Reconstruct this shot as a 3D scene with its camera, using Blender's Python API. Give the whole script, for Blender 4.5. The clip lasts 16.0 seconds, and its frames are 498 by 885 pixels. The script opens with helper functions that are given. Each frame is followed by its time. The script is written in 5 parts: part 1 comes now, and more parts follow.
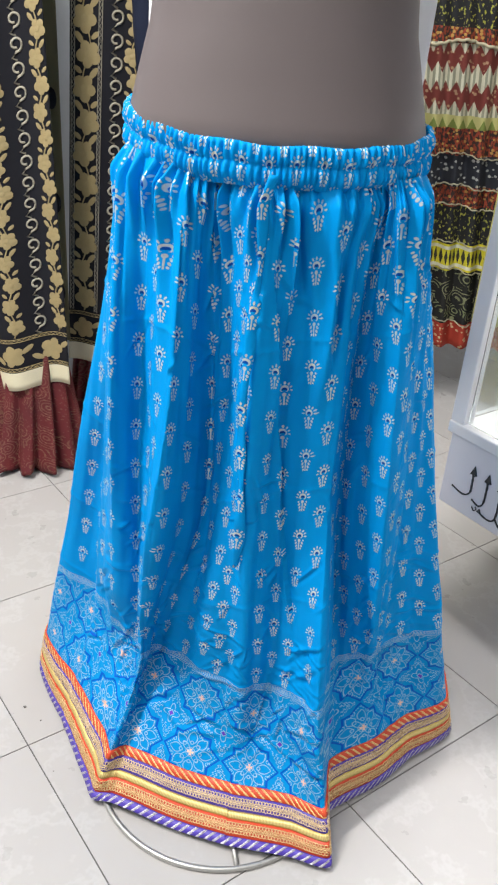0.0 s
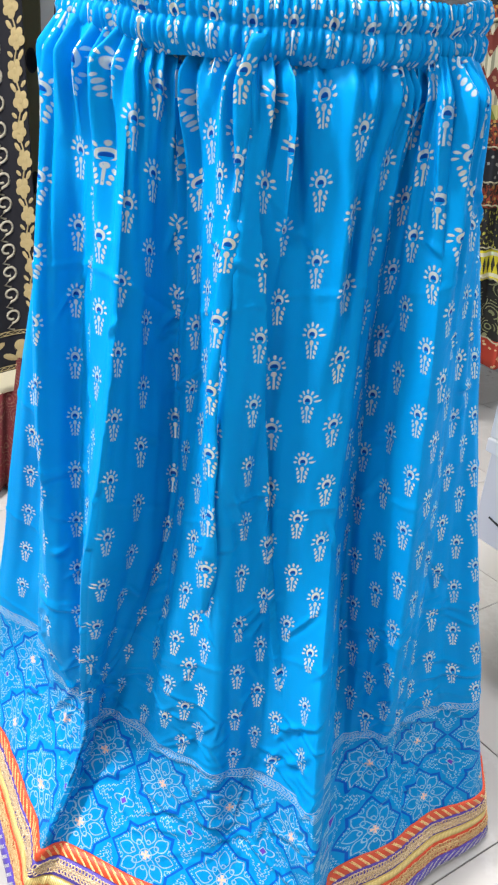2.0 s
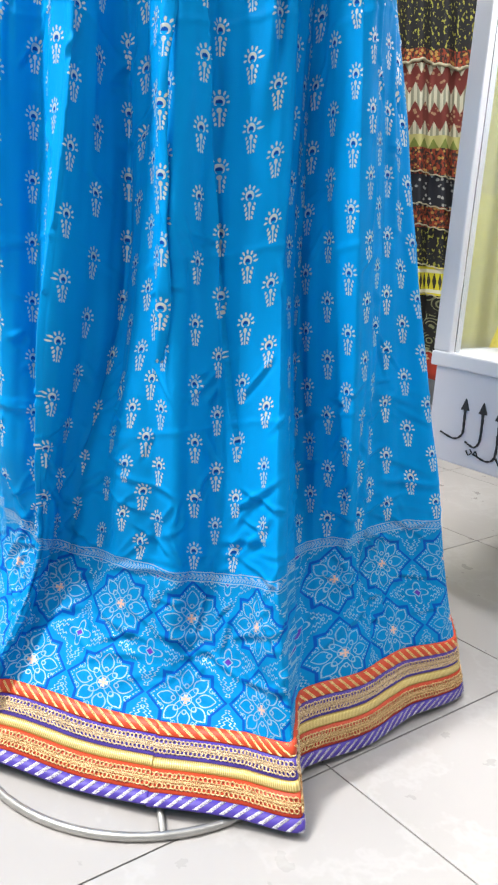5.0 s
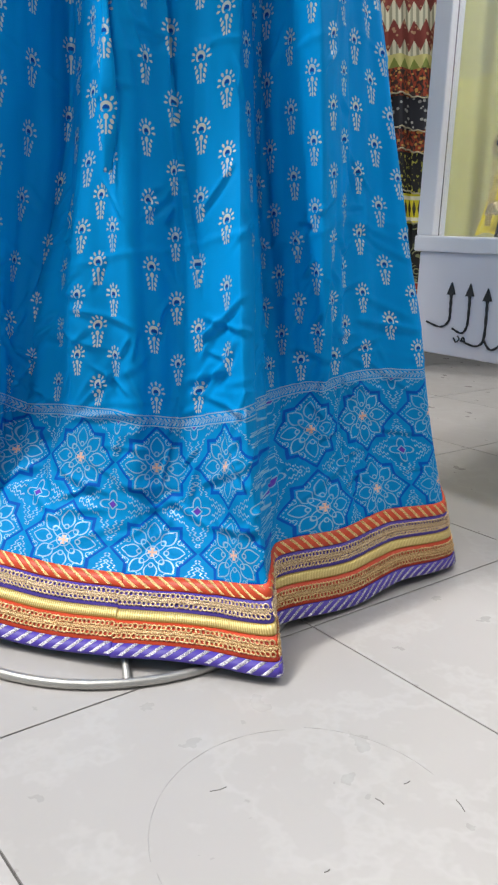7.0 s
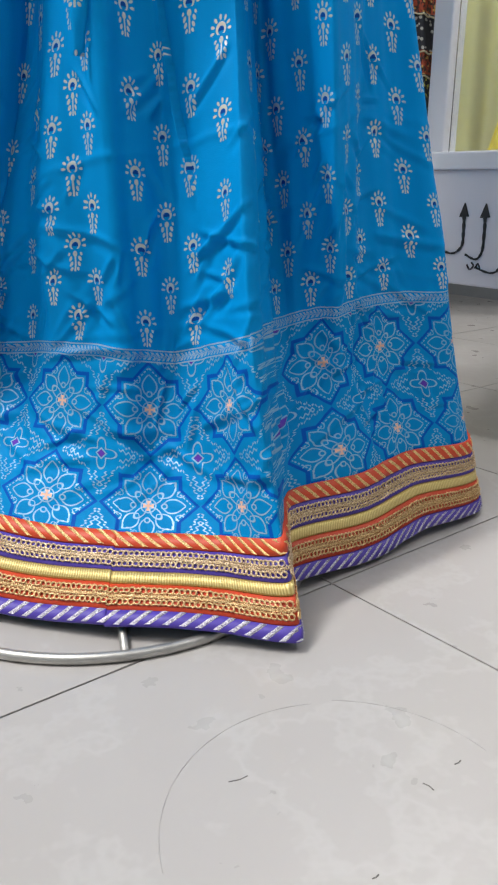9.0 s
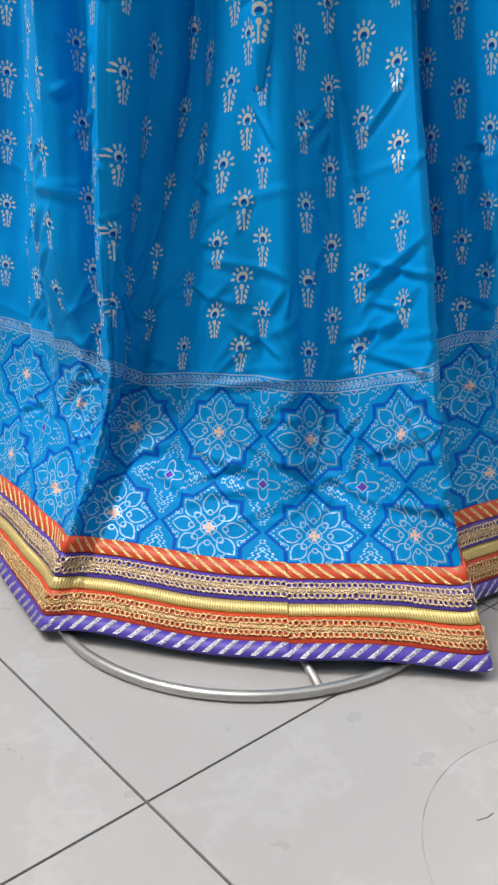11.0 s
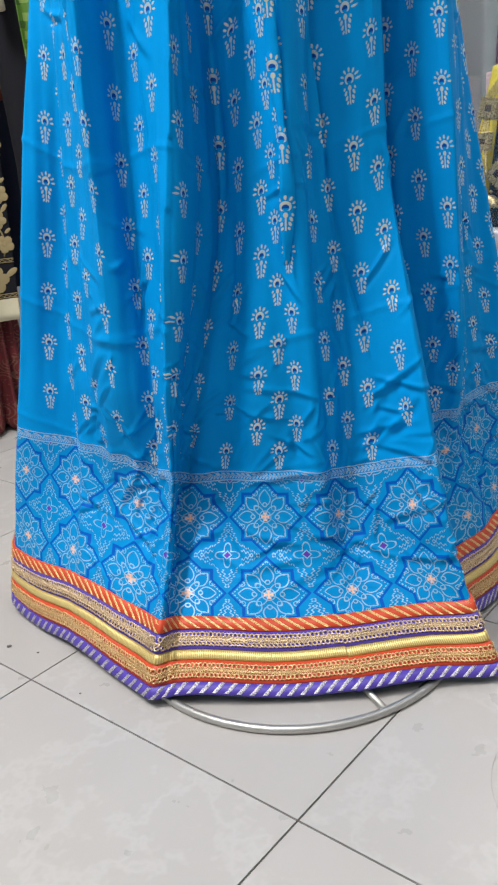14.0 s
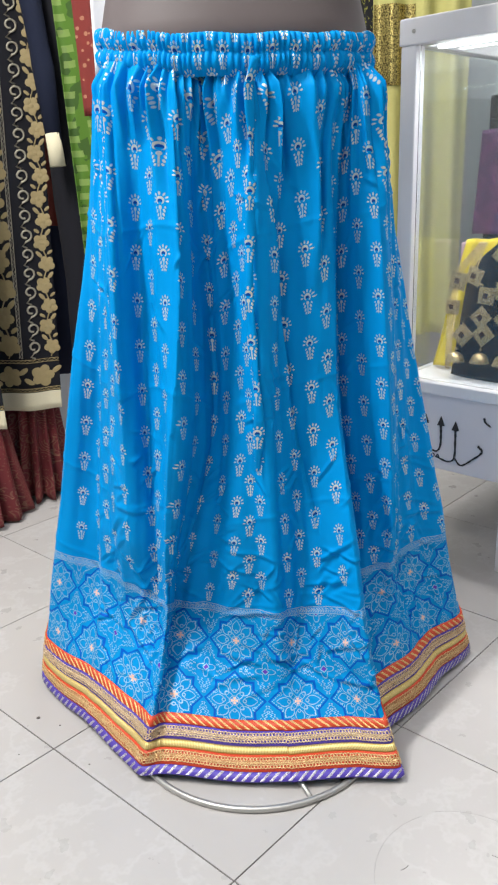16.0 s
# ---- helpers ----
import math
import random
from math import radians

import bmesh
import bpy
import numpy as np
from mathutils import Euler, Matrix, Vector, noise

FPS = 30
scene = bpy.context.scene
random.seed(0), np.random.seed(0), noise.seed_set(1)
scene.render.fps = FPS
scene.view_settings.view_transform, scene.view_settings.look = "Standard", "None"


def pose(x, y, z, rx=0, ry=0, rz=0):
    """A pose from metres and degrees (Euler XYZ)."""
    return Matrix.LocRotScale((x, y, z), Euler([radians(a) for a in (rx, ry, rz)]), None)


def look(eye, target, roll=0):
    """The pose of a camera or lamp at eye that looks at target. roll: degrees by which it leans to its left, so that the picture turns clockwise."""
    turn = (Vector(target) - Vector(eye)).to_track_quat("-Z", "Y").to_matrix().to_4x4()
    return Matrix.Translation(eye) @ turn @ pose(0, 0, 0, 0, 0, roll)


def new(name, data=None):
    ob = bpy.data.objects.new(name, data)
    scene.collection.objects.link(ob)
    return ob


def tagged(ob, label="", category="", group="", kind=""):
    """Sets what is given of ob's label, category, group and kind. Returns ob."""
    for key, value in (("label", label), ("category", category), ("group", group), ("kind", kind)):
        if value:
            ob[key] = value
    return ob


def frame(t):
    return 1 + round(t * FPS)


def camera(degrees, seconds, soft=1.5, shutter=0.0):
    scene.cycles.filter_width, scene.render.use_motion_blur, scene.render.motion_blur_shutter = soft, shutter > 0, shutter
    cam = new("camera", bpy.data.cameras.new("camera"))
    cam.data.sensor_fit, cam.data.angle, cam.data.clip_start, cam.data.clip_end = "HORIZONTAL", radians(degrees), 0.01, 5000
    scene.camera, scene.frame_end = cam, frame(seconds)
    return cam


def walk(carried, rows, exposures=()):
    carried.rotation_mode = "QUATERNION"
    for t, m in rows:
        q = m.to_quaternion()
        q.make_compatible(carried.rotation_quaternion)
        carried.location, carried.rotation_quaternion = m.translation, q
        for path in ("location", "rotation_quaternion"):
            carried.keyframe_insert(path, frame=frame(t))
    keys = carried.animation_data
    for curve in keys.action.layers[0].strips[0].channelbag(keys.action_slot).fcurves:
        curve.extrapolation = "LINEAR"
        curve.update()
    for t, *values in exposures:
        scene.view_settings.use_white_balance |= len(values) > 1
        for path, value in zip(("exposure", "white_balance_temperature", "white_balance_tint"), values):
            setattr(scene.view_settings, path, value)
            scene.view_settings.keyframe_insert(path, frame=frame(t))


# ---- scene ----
cam = camera(35.4, 16.0, soft=2.2)
PATH = [
    (0, (0.187, 0.236, 1.127), (0.083, 1.989, 0.171), 4.2),
    (0.5, (0.185, 0.323, 1.083), (0.056, 2.1, 0.175), 4.8),
    (1, (0.201, 0.394, 1.037), (0.068, 2.171, 0.131), 5.4),
    (1.5, (0.213, 0.446, 0.989), (0.068, 2.228, 0.094), 5.4),
    (2, (0.217, 0.47, 0.964), (0.055, 2.26, 0.088), 5.0),
    (2.5, (0.226, 0.47, 0.961), (0.078, 2.288, 0.141), 4.5),
    (3, (0.221, 0.449, 0.929), (0.104, 2.313, 0.214), 4.6),
    (3.5, (0.231, 0.404, 0.87), (0.147, 2.277, 0.176), 4.6),
    (4, (0.233, 0.365, 0.774), (0.13, 2.272, 0.182), 4.3),
    (4.5, (0.243, 0.339, 0.66), (0.148, 2.266, 0.131), 4.1),
    (5, (0.265, 0.31, 0.588), (0.171, 2.242, 0.08), 3.7),
    (7.5, (0.306, 0.355, 0.376), (0.222, 2.282, -0.152), 1.2),
    (8, (0.306, 0.404, 0.359), (0.228, 2.319, -0.214), 0.5),
    (10.5, (0.177, 0.432, 0.376), (0.16, 2.326, -0.267), 0.7),
    (11, (0.125, 0.431, 0.385), (0.102, 2.332, -0.235), -0.8),
    (11.5, (0.076, 0.429, 0.402), (0.109, 2.332, -0.213), -2.2),
    (12, (0.03, 0.431, 0.413), (0.131, 2.303, -0.282), -3.6),
    (12.5, (0.006, 0.421, 0.427), (0.138, 2.289, -0.275), -4.4),
    (13, (-0.035, 0.4, 0.464), (0.163, 2.267, -0.225), -4.5),
    (13.5, (-0.053, 0.362, 0.502), (0.187, 2.23, -0.172), -4.8),
    (14, (-0.046, 0.309, 0.554), (0.234, 2.175, -0.11), -5.0),
    (14.5, (-0.027, 0.246, 0.627), (0.266, 2.112, -0.032), -4.2),
    (15, (-0.019, 0.19, 0.704), (0.2, 2.069, 0.055), -3.7),
    (15.5, (-0.012, 0.133, 0.783), (0.216, 2.013, 0.14), -2.7),
    (16, (0.006, 0.088, 0.85), (0.213, 1.968, 0.201), -2.2),
]
STOPS = [(0, 0.10), (1, 0.32), (2, 0.48), (3, 0.53), (4, 0.48), (5, 0.42), (7.5, -0.15), (8, -0.2), (10.5, -0.25), (12.5, -0.2), (14.5, -0.2), (15.3, -0.1), (16, -0.02)]
walk(cam, [(t, look(eye, target, roll)) for t, eye, target, roll in PATH], STOPS)

# ---- light: ceiling tubes of the shop, and a dim even world ----
world = bpy.data.worlds.new("world")
scene.world = world
world.use_nodes = True
world.node_tree.nodes["Background"].inputs["Color"].default_value = (0.9, 0.95, 1.0, 1)
world.node_tree.nodes["Background"].inputs["Strength"].default_value = 0.03

# the shop's grid: floor joints and furniture run along A and B
GA = math.radians(40.2)
AX, AY = math.cos(GA), math.sin(GA)
OX, OY = 0.049, 0.847
TILE = 0.392


def shop(a, b, z=0.0):
    """A place in the shop's own grid, in world metres."""
    return Vector((OX + a * AX - b * AY, OY + a * AY + b * AX, z))


def shop_pose(a, b, z=0.0, turn=0.0):
    return Matrix.Translation(shop(a, b, z)) @ Matrix.Rotation(GA + math.radians(turn), 4, "Z")


# ---- small node language ----
class Val:
    """A value in a node tree, with arithmetic."""

    def __init__(self, tree, sock):
        self.tree, self.sock = tree, sock

    def op(self, kind, other=None, third=None):
        n = self.tree.nodes.new("ShaderNodeMath")
        n.operation = kind
        for i, v in enumerate((self, other, third)):
            if isinstance(v, Val):
                self.tree.links.new(v.sock, n.inputs[i])
            elif v is not None:
                n.inputs[i].default_value = v
        return Val(self.tree, n.outputs[0])

    def __add__(self, o): return self.op("ADD", o)
    def __sub__(self, o): return self.op("SUBTRACT", o)
    def __mul__(self, o): return self.op("MULTIPLY", o)
    def __truediv__(self, o): return self.op("DIVIDE", o)
    def __radd__(self, o): return self.op("ADD", o)
    def __rmul__(self, o): return self.op("MULTIPLY", o)
    def __rsub__(self, o): return (self * -1.0).op("ADD", o)
    def abs(self): return self.op("ABSOLUTE")
    def lt(self, o): return self.op("LESS_THAN", o)
    def gt(self, o): return self.op("GREATER_THAN", o)
    def max(self, o): return self.op("MAXIMUM", o)
    def min(self, o): return self.op("MINIMUM", o)
    def sin(self): return self.op("SINE")
    def cos(self): return self.op("COSINE")
    def sqrt(self): return self.op("SQRT")
    def floor(self): return self.op("FLOOR")
    def wrap(self, lo, hi): return self.op("WRAP", hi, lo)
    def clamp(self): return self.op("MULTIPLY", 1.0).max(0.0).min(1.0)

    def below(self, edge, soft):
        """1 where the value is under edge, with a soft step."""
        return ((edge - self) / soft + 0.5).clamp()


def hyp(x, y):
    return (x * x + y * y).sqrt()


class Mat:
    """A material with a principled shader and short ways to fill it."""

    def __init__(self, name, rough=0.6, metal=0.0, spec=0.5):
        self.m = bpy.data.materials.new(name)
        self.m.use_nodes = True
        self.t = self.m.node_tree
        self.p = self.t.nodes["Principled BSDF"]
        self.p.inputs["Roughness"].default_value = rough
        self.p.inputs["Metallic"].default_value = metal
        self.p.inputs["Specular IOR Level"].default_value = spec

    def node(self, kind, **values):
        n = self.t.nodes.new(kind)
        for k, v in values.items():
            n.inputs[k.replace("_", " ")].default_value = v
        return n

    def uv(self):
        n = self.t.nodes.new("ShaderNodeTexCoord")
        s = self.t.nodes.new("ShaderNodeSeparateXYZ")
        self.t.links.new(n.outputs["UV"], s.inputs[0])
        return Val(self.t, s.outputs[0]), Val(self.t, s.outputs[1])

    def coords(self, kind="Object"):
        return self.t.nodes.new("ShaderNodeTexCoord").outputs[kind]

    def vec(self, x, y, z=0.0):
        c = self.t.nodes.new("ShaderNodeCombineXYZ")
        for i, v in enumerate((x, y, z)):
            if isinstance(v, Val):
                self.t.links.new(v.sock, c.inputs[i])
            else:
                c.inputs[i].default_value = v
        return c.outputs[0]

    def noise(self, where, scale, detail=3.0, rough=0.5):
        n = self.node("ShaderNodeTexNoise", Scale=scale, Detail=detail, Roughness=rough)
        self.t.links.new(where, n.inputs["Vector"])
        return Val(self.t, n.outputs["Fac"])

    def voronoi(self, where, scale, out="Distance", feature="F1"):
        n = self.node("ShaderNodeTexVoronoi", Scale=scale)
        n.feature = feature
        self.t.links.new(where, n.inputs["Vector"])
        return Val(self.t, n.outputs[out]) if out == "Distance" else n.outputs[out]

    def mix(self, fac, a, b):
        """A colour between a and b (each a tuple or an output)."""
        n = self.t.nodes.new("ShaderNodeMix")
        n.data_type = "RGBA"
        if isinstance(fac, Val):
            self.t.links.new(fac.sock, n.inputs[0])
        else:
            n.inputs[0].default_value = fac
        for i, v in ((6, a), (7, b)):
            if isinstance(v, tuple):
                n.inputs[i].default_value = (*v, 1)
            else:
                self.t.links.new(v, n.inputs[i])
        return n.outputs[2]

    def put(self, name, value):
        if isinstance(value, Val):
            self.t.links.new(value.sock, self.p.inputs[name])
        elif isinstance(value, tuple):
            self.p.inputs[name].default_value = (*value, 1)
        elif isinstance(value, float):
            self.p.inputs[name].default_value = value
        else:
            self.t.links.new(value, self.p.inputs[name])
        return self

    def bump(self, height, strength=0.3, distance=0.002):
        n = self.node("ShaderNodeBump", Strength=strength, Distance=distance)
        self.t.links.new(height.sock, n.inputs["Height"])
        self.t.links.new(n.outputs[0], self.p.inputs["Normal"])
        return self


def plain(name, colour, rough=0.6, metal=0.0, grain=60.0, vary=0.12, bump=0.15, spec=0.5):
    """A plain surface with light unevenness at two scales."""
    q = Mat(name, rough, metal, spec)
    w = q.coords()
    f = q.noise(w, grain, 4.0) * 0.6 + q.noise(w, grain * 0.08, 2.0) * 0.4
    dark = tuple(c * (1 - vary) for c in colour)
    light = tuple(min(1.0, c * (1 + vary)) for c in colour)
    q.put("Base Color", q.mix(f, dark, light))
    q.put("Roughness", f * 0.16 + (rough - 0.08))
    q.bump(f, bump, 0.001)
    return q.m


# ---- mesh helpers ----
def mesh_object(name, verts, faces, material=None, parent=None, label="", smooth=True, uvs=None):
    me = bpy.data.meshes.new(name)
    me.from_pydata([tuple(v) for v in verts], [], faces)
    if uvs is not None:
        layer = me.uv_layers.new(name="UVMap")
        idx = np.empty(len(me.loops), dtype=np.int32)
        me.loops.foreach_get("vertex_index", idx)
        layer.data.foreach_set("uv", np.asarray(uvs, dtype=np.float32)[idx].ravel())
    if smooth:
        me.polygons.foreach_set("use_smooth", [True] * len(me.polygons))
    if material:
        me.materials.append(material)
    me.update()
    ob = new(name, me)
    if parent:
        ob.parent = parent
    if label:
        ob["label"] = label
    return ob


def part(name, bm, material, parent=None, label="", smooth=False):
    me = bpy.data.meshes.new(name)
    bm.to_mesh(me)
    bm.free()
    if smooth:
        me.polygons.foreach_set("use_smooth", [True] * len(me.polygons))
    if material:
        me.materials.append(material)
    ob = new(name, me)
    if parent:
        ob.parent = parent
    if label:
        ob["label"] = label
    return ob


def box(bm, x0, y0, z0, x1, y1, z1, bevel=0.0):
    """A box added to bm, with bevelled edges."""
    made = bmesh.ops.create_cube(bm, size=1.0, matrix=Matrix.Translation(((x0 + x1) / 2, (y0 + y1) / 2, (z0 + z1) / 2)) @ Matrix.Diagonal((x1 - x0, y1 - y0, z1 - z0, 1)))
    if bevel:
        edges = list({e for v in made["verts"] for e in v.link_edges})
        bmesh.ops.bevel(bm, geom=edges, offset=bevel, segments=2, affect="EDGES", profile=0.5)
    return bm


def tube_mesh(points, radius, sides=8, closed=False):
    """Verts and faces of a tube along points (a list of Vectors); radius may be a function of the fraction."""
    verts, faces = [], []
    n = len(points)
    up = Vector((0.13, 0.21, 0.97))
    for i, p in enumerate(points):
        a = points[(i - 1) % n] if closed or i > 0 else p
        b = points[(i + 1) % n] if closed or i < n - 1 else p
        d = (b - a).normalized()
        s = d.cross(up)
        s = s.normalized() if s.length > 1e-4 else Vector((1, 0, 0))
        u = s.cross(d)
        r = radius(i / max(1, n - 1)) if callable(radius) else radius
        for k in range(sides):
            w = 2 * math.pi * k / sides
            verts.append(p + (s * math.cos(w) + u * math.sin(w)) * r)
    for i in range(n if closed else n - 1):
        j = (i + 1) % n
        for k in range(sides):
            l = (k + 1) % sides
            faces.append((i * sides + k, i * sides + l, j * sides + l, j * sides + k))
    if not closed:
        faces.append(tuple(range(sides))[::-1])
        faces.append(tuple((n - 1) * sides + k for k in range(sides)))
    return verts, faces


class Bag:
    """Collects many small pieces for one joined mesh."""

    def __init__(self):
        self.v, self.f = [], []

    def add(self, verts, faces):
        o = len(self.v)
        self.v.extend(verts)
        self.f.extend(tuple(i + o for i in f) for f in faces)

    def make(self, name, material, parent=None, label="", smooth=True):
        return mesh_object(name, self.v, self.f, material, parent, label, smooth)

# ---- materials of the skirt ----
ROW, COL = 0.0634, 0.0248          # repeat of the foil motif along and across the cloth
STAR_U, STAR_V = 0.0950, 0.0895     # repeat of the border's stars
CHEV0, CHEV1 = 0.2475, 0.2595
PHASE = 0.595


def skirt_cloth():
    q = Mat("printed_blue_rayon", 0.5, 0.0, 0.05)
    u, v = q.uv()
    # foil motif, half-drop repeat: a thick crescent, a fan of rays over it, a stem with paired leaves
    c = u / COL + 0.5
    ci = c.floor()
    half = ci - (ci * 0.5).floor() * 2.0
    row = v / ROW + half * 0.5 + PHASE
    lay = q.t.nodes.new("ShaderNodeUVMap")
    lay.uv_map = "cell"
    cell_x = q.t.nodes.new("ShaderNodeSeparateXYZ")
    q.t.links.new(lay.outputs[0], cell_x.inputs[0])
    x = (c - ci - 0.5) * Val(q.t, cell_x.outputs[0]).max(0.0175) * 1000.0
    y = (row - row.floor() - 0.5) * (ROW * 1000) * 0.86
    on = (v - (row - row.floor() - 0.5) * ROW).gt(CHEV1 + 0.008)
    ring_r = hyp(x, y - 5.0)
    inner = hyp(x, y - 4.1)
    eye = ring_r.below(4.5, 0.4) * (1.0 - inner.below(2.75, 0.4)) * (y - 1.6).gt(0.0)
    ang = x.op("ARCTAN2", y - 4.2)
    seg = ang.wrap(-0.27, 0.27)
    rr = hyp(x, (y - 4.2) * 0.94)
    dots = hyp((rr - 7.6) * 0.55, seg * 7.6 * 1.05).below(0.98, 0.4) * ang.abs().lt(2.0)
    stem = x.abs().below(0.62, 0.35) * (y + 1.0).lt(0.0) * (y + 15.0).gt(0.0)
    bud = hyp(x, (y + 2.0) * 0.8).below(1.75, 0.4)
    ax = x.abs()

    def leaf_at(cx, cy, long, wide):
        dx, dy = ax - cx, y - cy
        return hyp((dx * 0.90 + dy * 0.43) / long, (dy * 0.90 - dx * 0.43) / wide).below(1.0, 0.35)

    leaf = leaf_at(5.2, -2.2, 0.9, 1.35).max(leaf_at(4.0, -5.6, 1.15, 2.0)).max(leaf_at(3.2, -9.6, 1.1, 1.9)).max(leaf_at(2.5, -13.3, 0.95, 1.5))
    foil = eye.max(dots).max(stem).max(bud).max(leaf) * on
    eye_dark = inner.below(2.5, 0.4) * (y - 3.6).gt(0.0) * on
    # chevron stripe
    cv = (v - (CHEV0 + CHEV1) / 2) / ((CHEV1 - CHEV0) / 2)
    in_chev = cv.abs().lt(1.0)
    zig = ((u * 1000 / 4.2) + cv.abs() * 0.9).wrap(0.0, 1.0)
    chev = in_chev * (cv.abs().gt(0.78).max(zig.lt(0.55) * cv.abs().lt(0.6)))
    # border of stars and lozenges
    su = u / STAR_U
    sv = (v - 0.1148) / STAR_V
    border = v.lt(CHEV0)

    def cell(a, b):
        return (a - a.floor() - 0.5), (b - b.floor() - 0.5)

    px, py = cell(su + 0.5, sv + 0.5)
    qx, qy = cell(su, sv)
    pax, pay = px.abs(), py.abs()
    # the ogee star's outline: a lozenge joined with a square
    d = (pax + pay - 0.475).min(pax.max(pay) - 0.30)
    dark_line = d.abs().below(0.020, 0.009)
    th = px.op("ARCTAN2", py)
    bead = d.op("ADD", 0.05).abs().below(0.009, 0.006) * ((pax - pay) * 105.0).sin().gt(-0.1)
    r = hyp(px, py)
    fold8 = th.wrap(-math.pi / 8, math.pi / 8)
    gx, gy = r * fold8.cos(), r * fold8.sin()
    span = (gx - 0.245) / 0.115
    pet = (gy.abs() - (1.0 - span * span) * (0.074 - (gx - 0.245) * 0.12)).abs().below(0.0075, 0.006) * span.abs().lt(1.0)
    between = (th + math.pi / 8).wrap(-math.pi / 8, math.pi / 8)
    jx, jy = r * between.cos(), r * between.sin()
    tip = (jx - 0.335) / 0.045
    pet = pet.max((jy.abs() - (1.0 - tip * tip) * 0.032).abs().below(0.006, 0.005) * tip.abs().lt(1.0))
    pet = pet.max((r - 0.075).abs().below(0.006, 0.005))
    fold4 = (th + math.pi / 4).wrap(-math.pi / 4, math.pi / 4)
    hx, hy = r * fold4.cos(), r * fold4.sin()
    pet = pet.max((hyp((hx - 0.112) / 0.078, hy / 0.040) - 1.0).abs().below(0.15, 0.12))
    axis4 = th.wrap(-math.pi / 4, math.pi / 4)
    ix, iy = r * axis4.cos(), r * axis4.sin()
    pet = pet.max((hyp(ix - 0.158, iy) - 0.026).abs().below(0.007, 0.006))
    cross = (pax.below(0.012, 0.008) * pay.lt(0.055)).max(pay.below(0.012, 0.008) * pax.lt(0.055))
    cross = cross.max((pax.max(pay) - 0.045).abs().below(0.008, 0.006) * pax.min(pay).lt(0.022))
    # lozenges between the stars
    qax, qay = qx.abs(), qy.abs()
    kx, ky = qax.max(qay), qax.min(qay)
    # four pointed arms with a stepped, beaded outline and a smaller one inside
    step = (kx * 95.0).sin() * 0.012
    loz = (ky - (0.435 - kx) * 0.52 - step).abs().below(0.010, 0.007) * kx.gt(0.13) * kx.lt(0.43) * (kx * 230.0).sin().gt(-0.45)
    qr = hyp(qx, qy)
    qth = qx.op("ARCTAN2", qy)
    lobe = (ky - (0.345 - kx) * 0.42 - (kx * 120.0).sin() * 0.014).abs().below(0.009, 0.006) * kx.gt(0.185) * kx.lt(0.345)
    lobe = lobe.max((qr - 0.115 - (qth * 4.0).cos() * 0.045).abs().below(0.010, 0.007))
    lobe = lobe.max((qax + qay - 0.055).abs().below(0.009, 0.006))
    gem = (qax + qay).below(0.044, 0.008)
    star_in = d.lt(-0.015)
    silver = (bead.max(pet) * star_in).max(loz.max(lobe) * (1.0 - star_in) * d.gt(0.02))
    silver = silver * border
    print_white = (foil * 0.9).max(chev * 0.5).max(silver * 0.5)
    # worn foil: thin in patches
    w = q.coords("Object")
    worn = q.noise(w, 420.0, 2.0)
    wear = (worn - 0.22).op("MULTIPLY", 7.0).clamp() * (0.6 + ((q.noise(w, 18.0, 2.0) - 0.3) * 2.6).clamp() * 0.4)
    weave = q.noise(w, 900.0, 2.0)
    tone = q.noise(w, 14.0, 3.0)
    base = q.mix(tone, (0.0, 0.225, 0.56), (0.0, 0.275, 0.675))
    base = q.mix(border * 0.65, base, q.mix(tone, (0.001, 0.200, 0.47), (0.003, 0.240, 0.55)))
    base = q.mix(dark_line * border * 0.85, base, (0.003, 0.065, 0.42))
    base = q.mix(eye_dark, base, (0.004, 0.06, 0.3))
    base = q.mix(gem * border * (1.0 - star_in), base, (0.12, 0.05, 0.4))
    gold = q.mix(q.noise(w, 130.0, 2.0), (0.66, 0.66, 0.57), (0.76, 0.70, 0.50))
    foil_col = q.mix(border, gold, (0.60, 0.72, 0.70))
    ink = print_white * wear
    col = q.mix(ink, base, foil_col)
    col = q.mix(cross * border * star_in, col, (0.80, 0.48, 0.36))
    q.put("Base Color", col)
    q.put("Metallic", ink * 0.7)
    q.put("Roughness", 0.52 - ink * 0.17 + (weave - 0.5) * 0.1)
    q.bump(weave * 0.12 + q.noise(w, 55.0, 3.0) * 0.3 + (q.noise(w, 16.0, 3.0, 0.5) - 0.5).abs() * 0.9 + print_white * 0.05, 0.4, 0.004)
    return q.m


M_CLOTH = skirt_cloth()


# ---- the skirt's drape ----
LEVELS = (0.975, 0.70, 0.50, 0.33, 0.18, 0.085, 0.010)
FOLDS = []


def fold(*plan):
    """One fold line of the skirt, from waist to hem: its place in plan at each level."""
    if len(plan) == 6:      # even slope from the border to the hem
        a, b = plan[4], plan[5]
        plan = (*plan[:5], (a[0] * 0.42 + b[0] * 0.58, a[1] * 0.42 + b[1] * 0.58), b)
    FOLDS.append(plan)


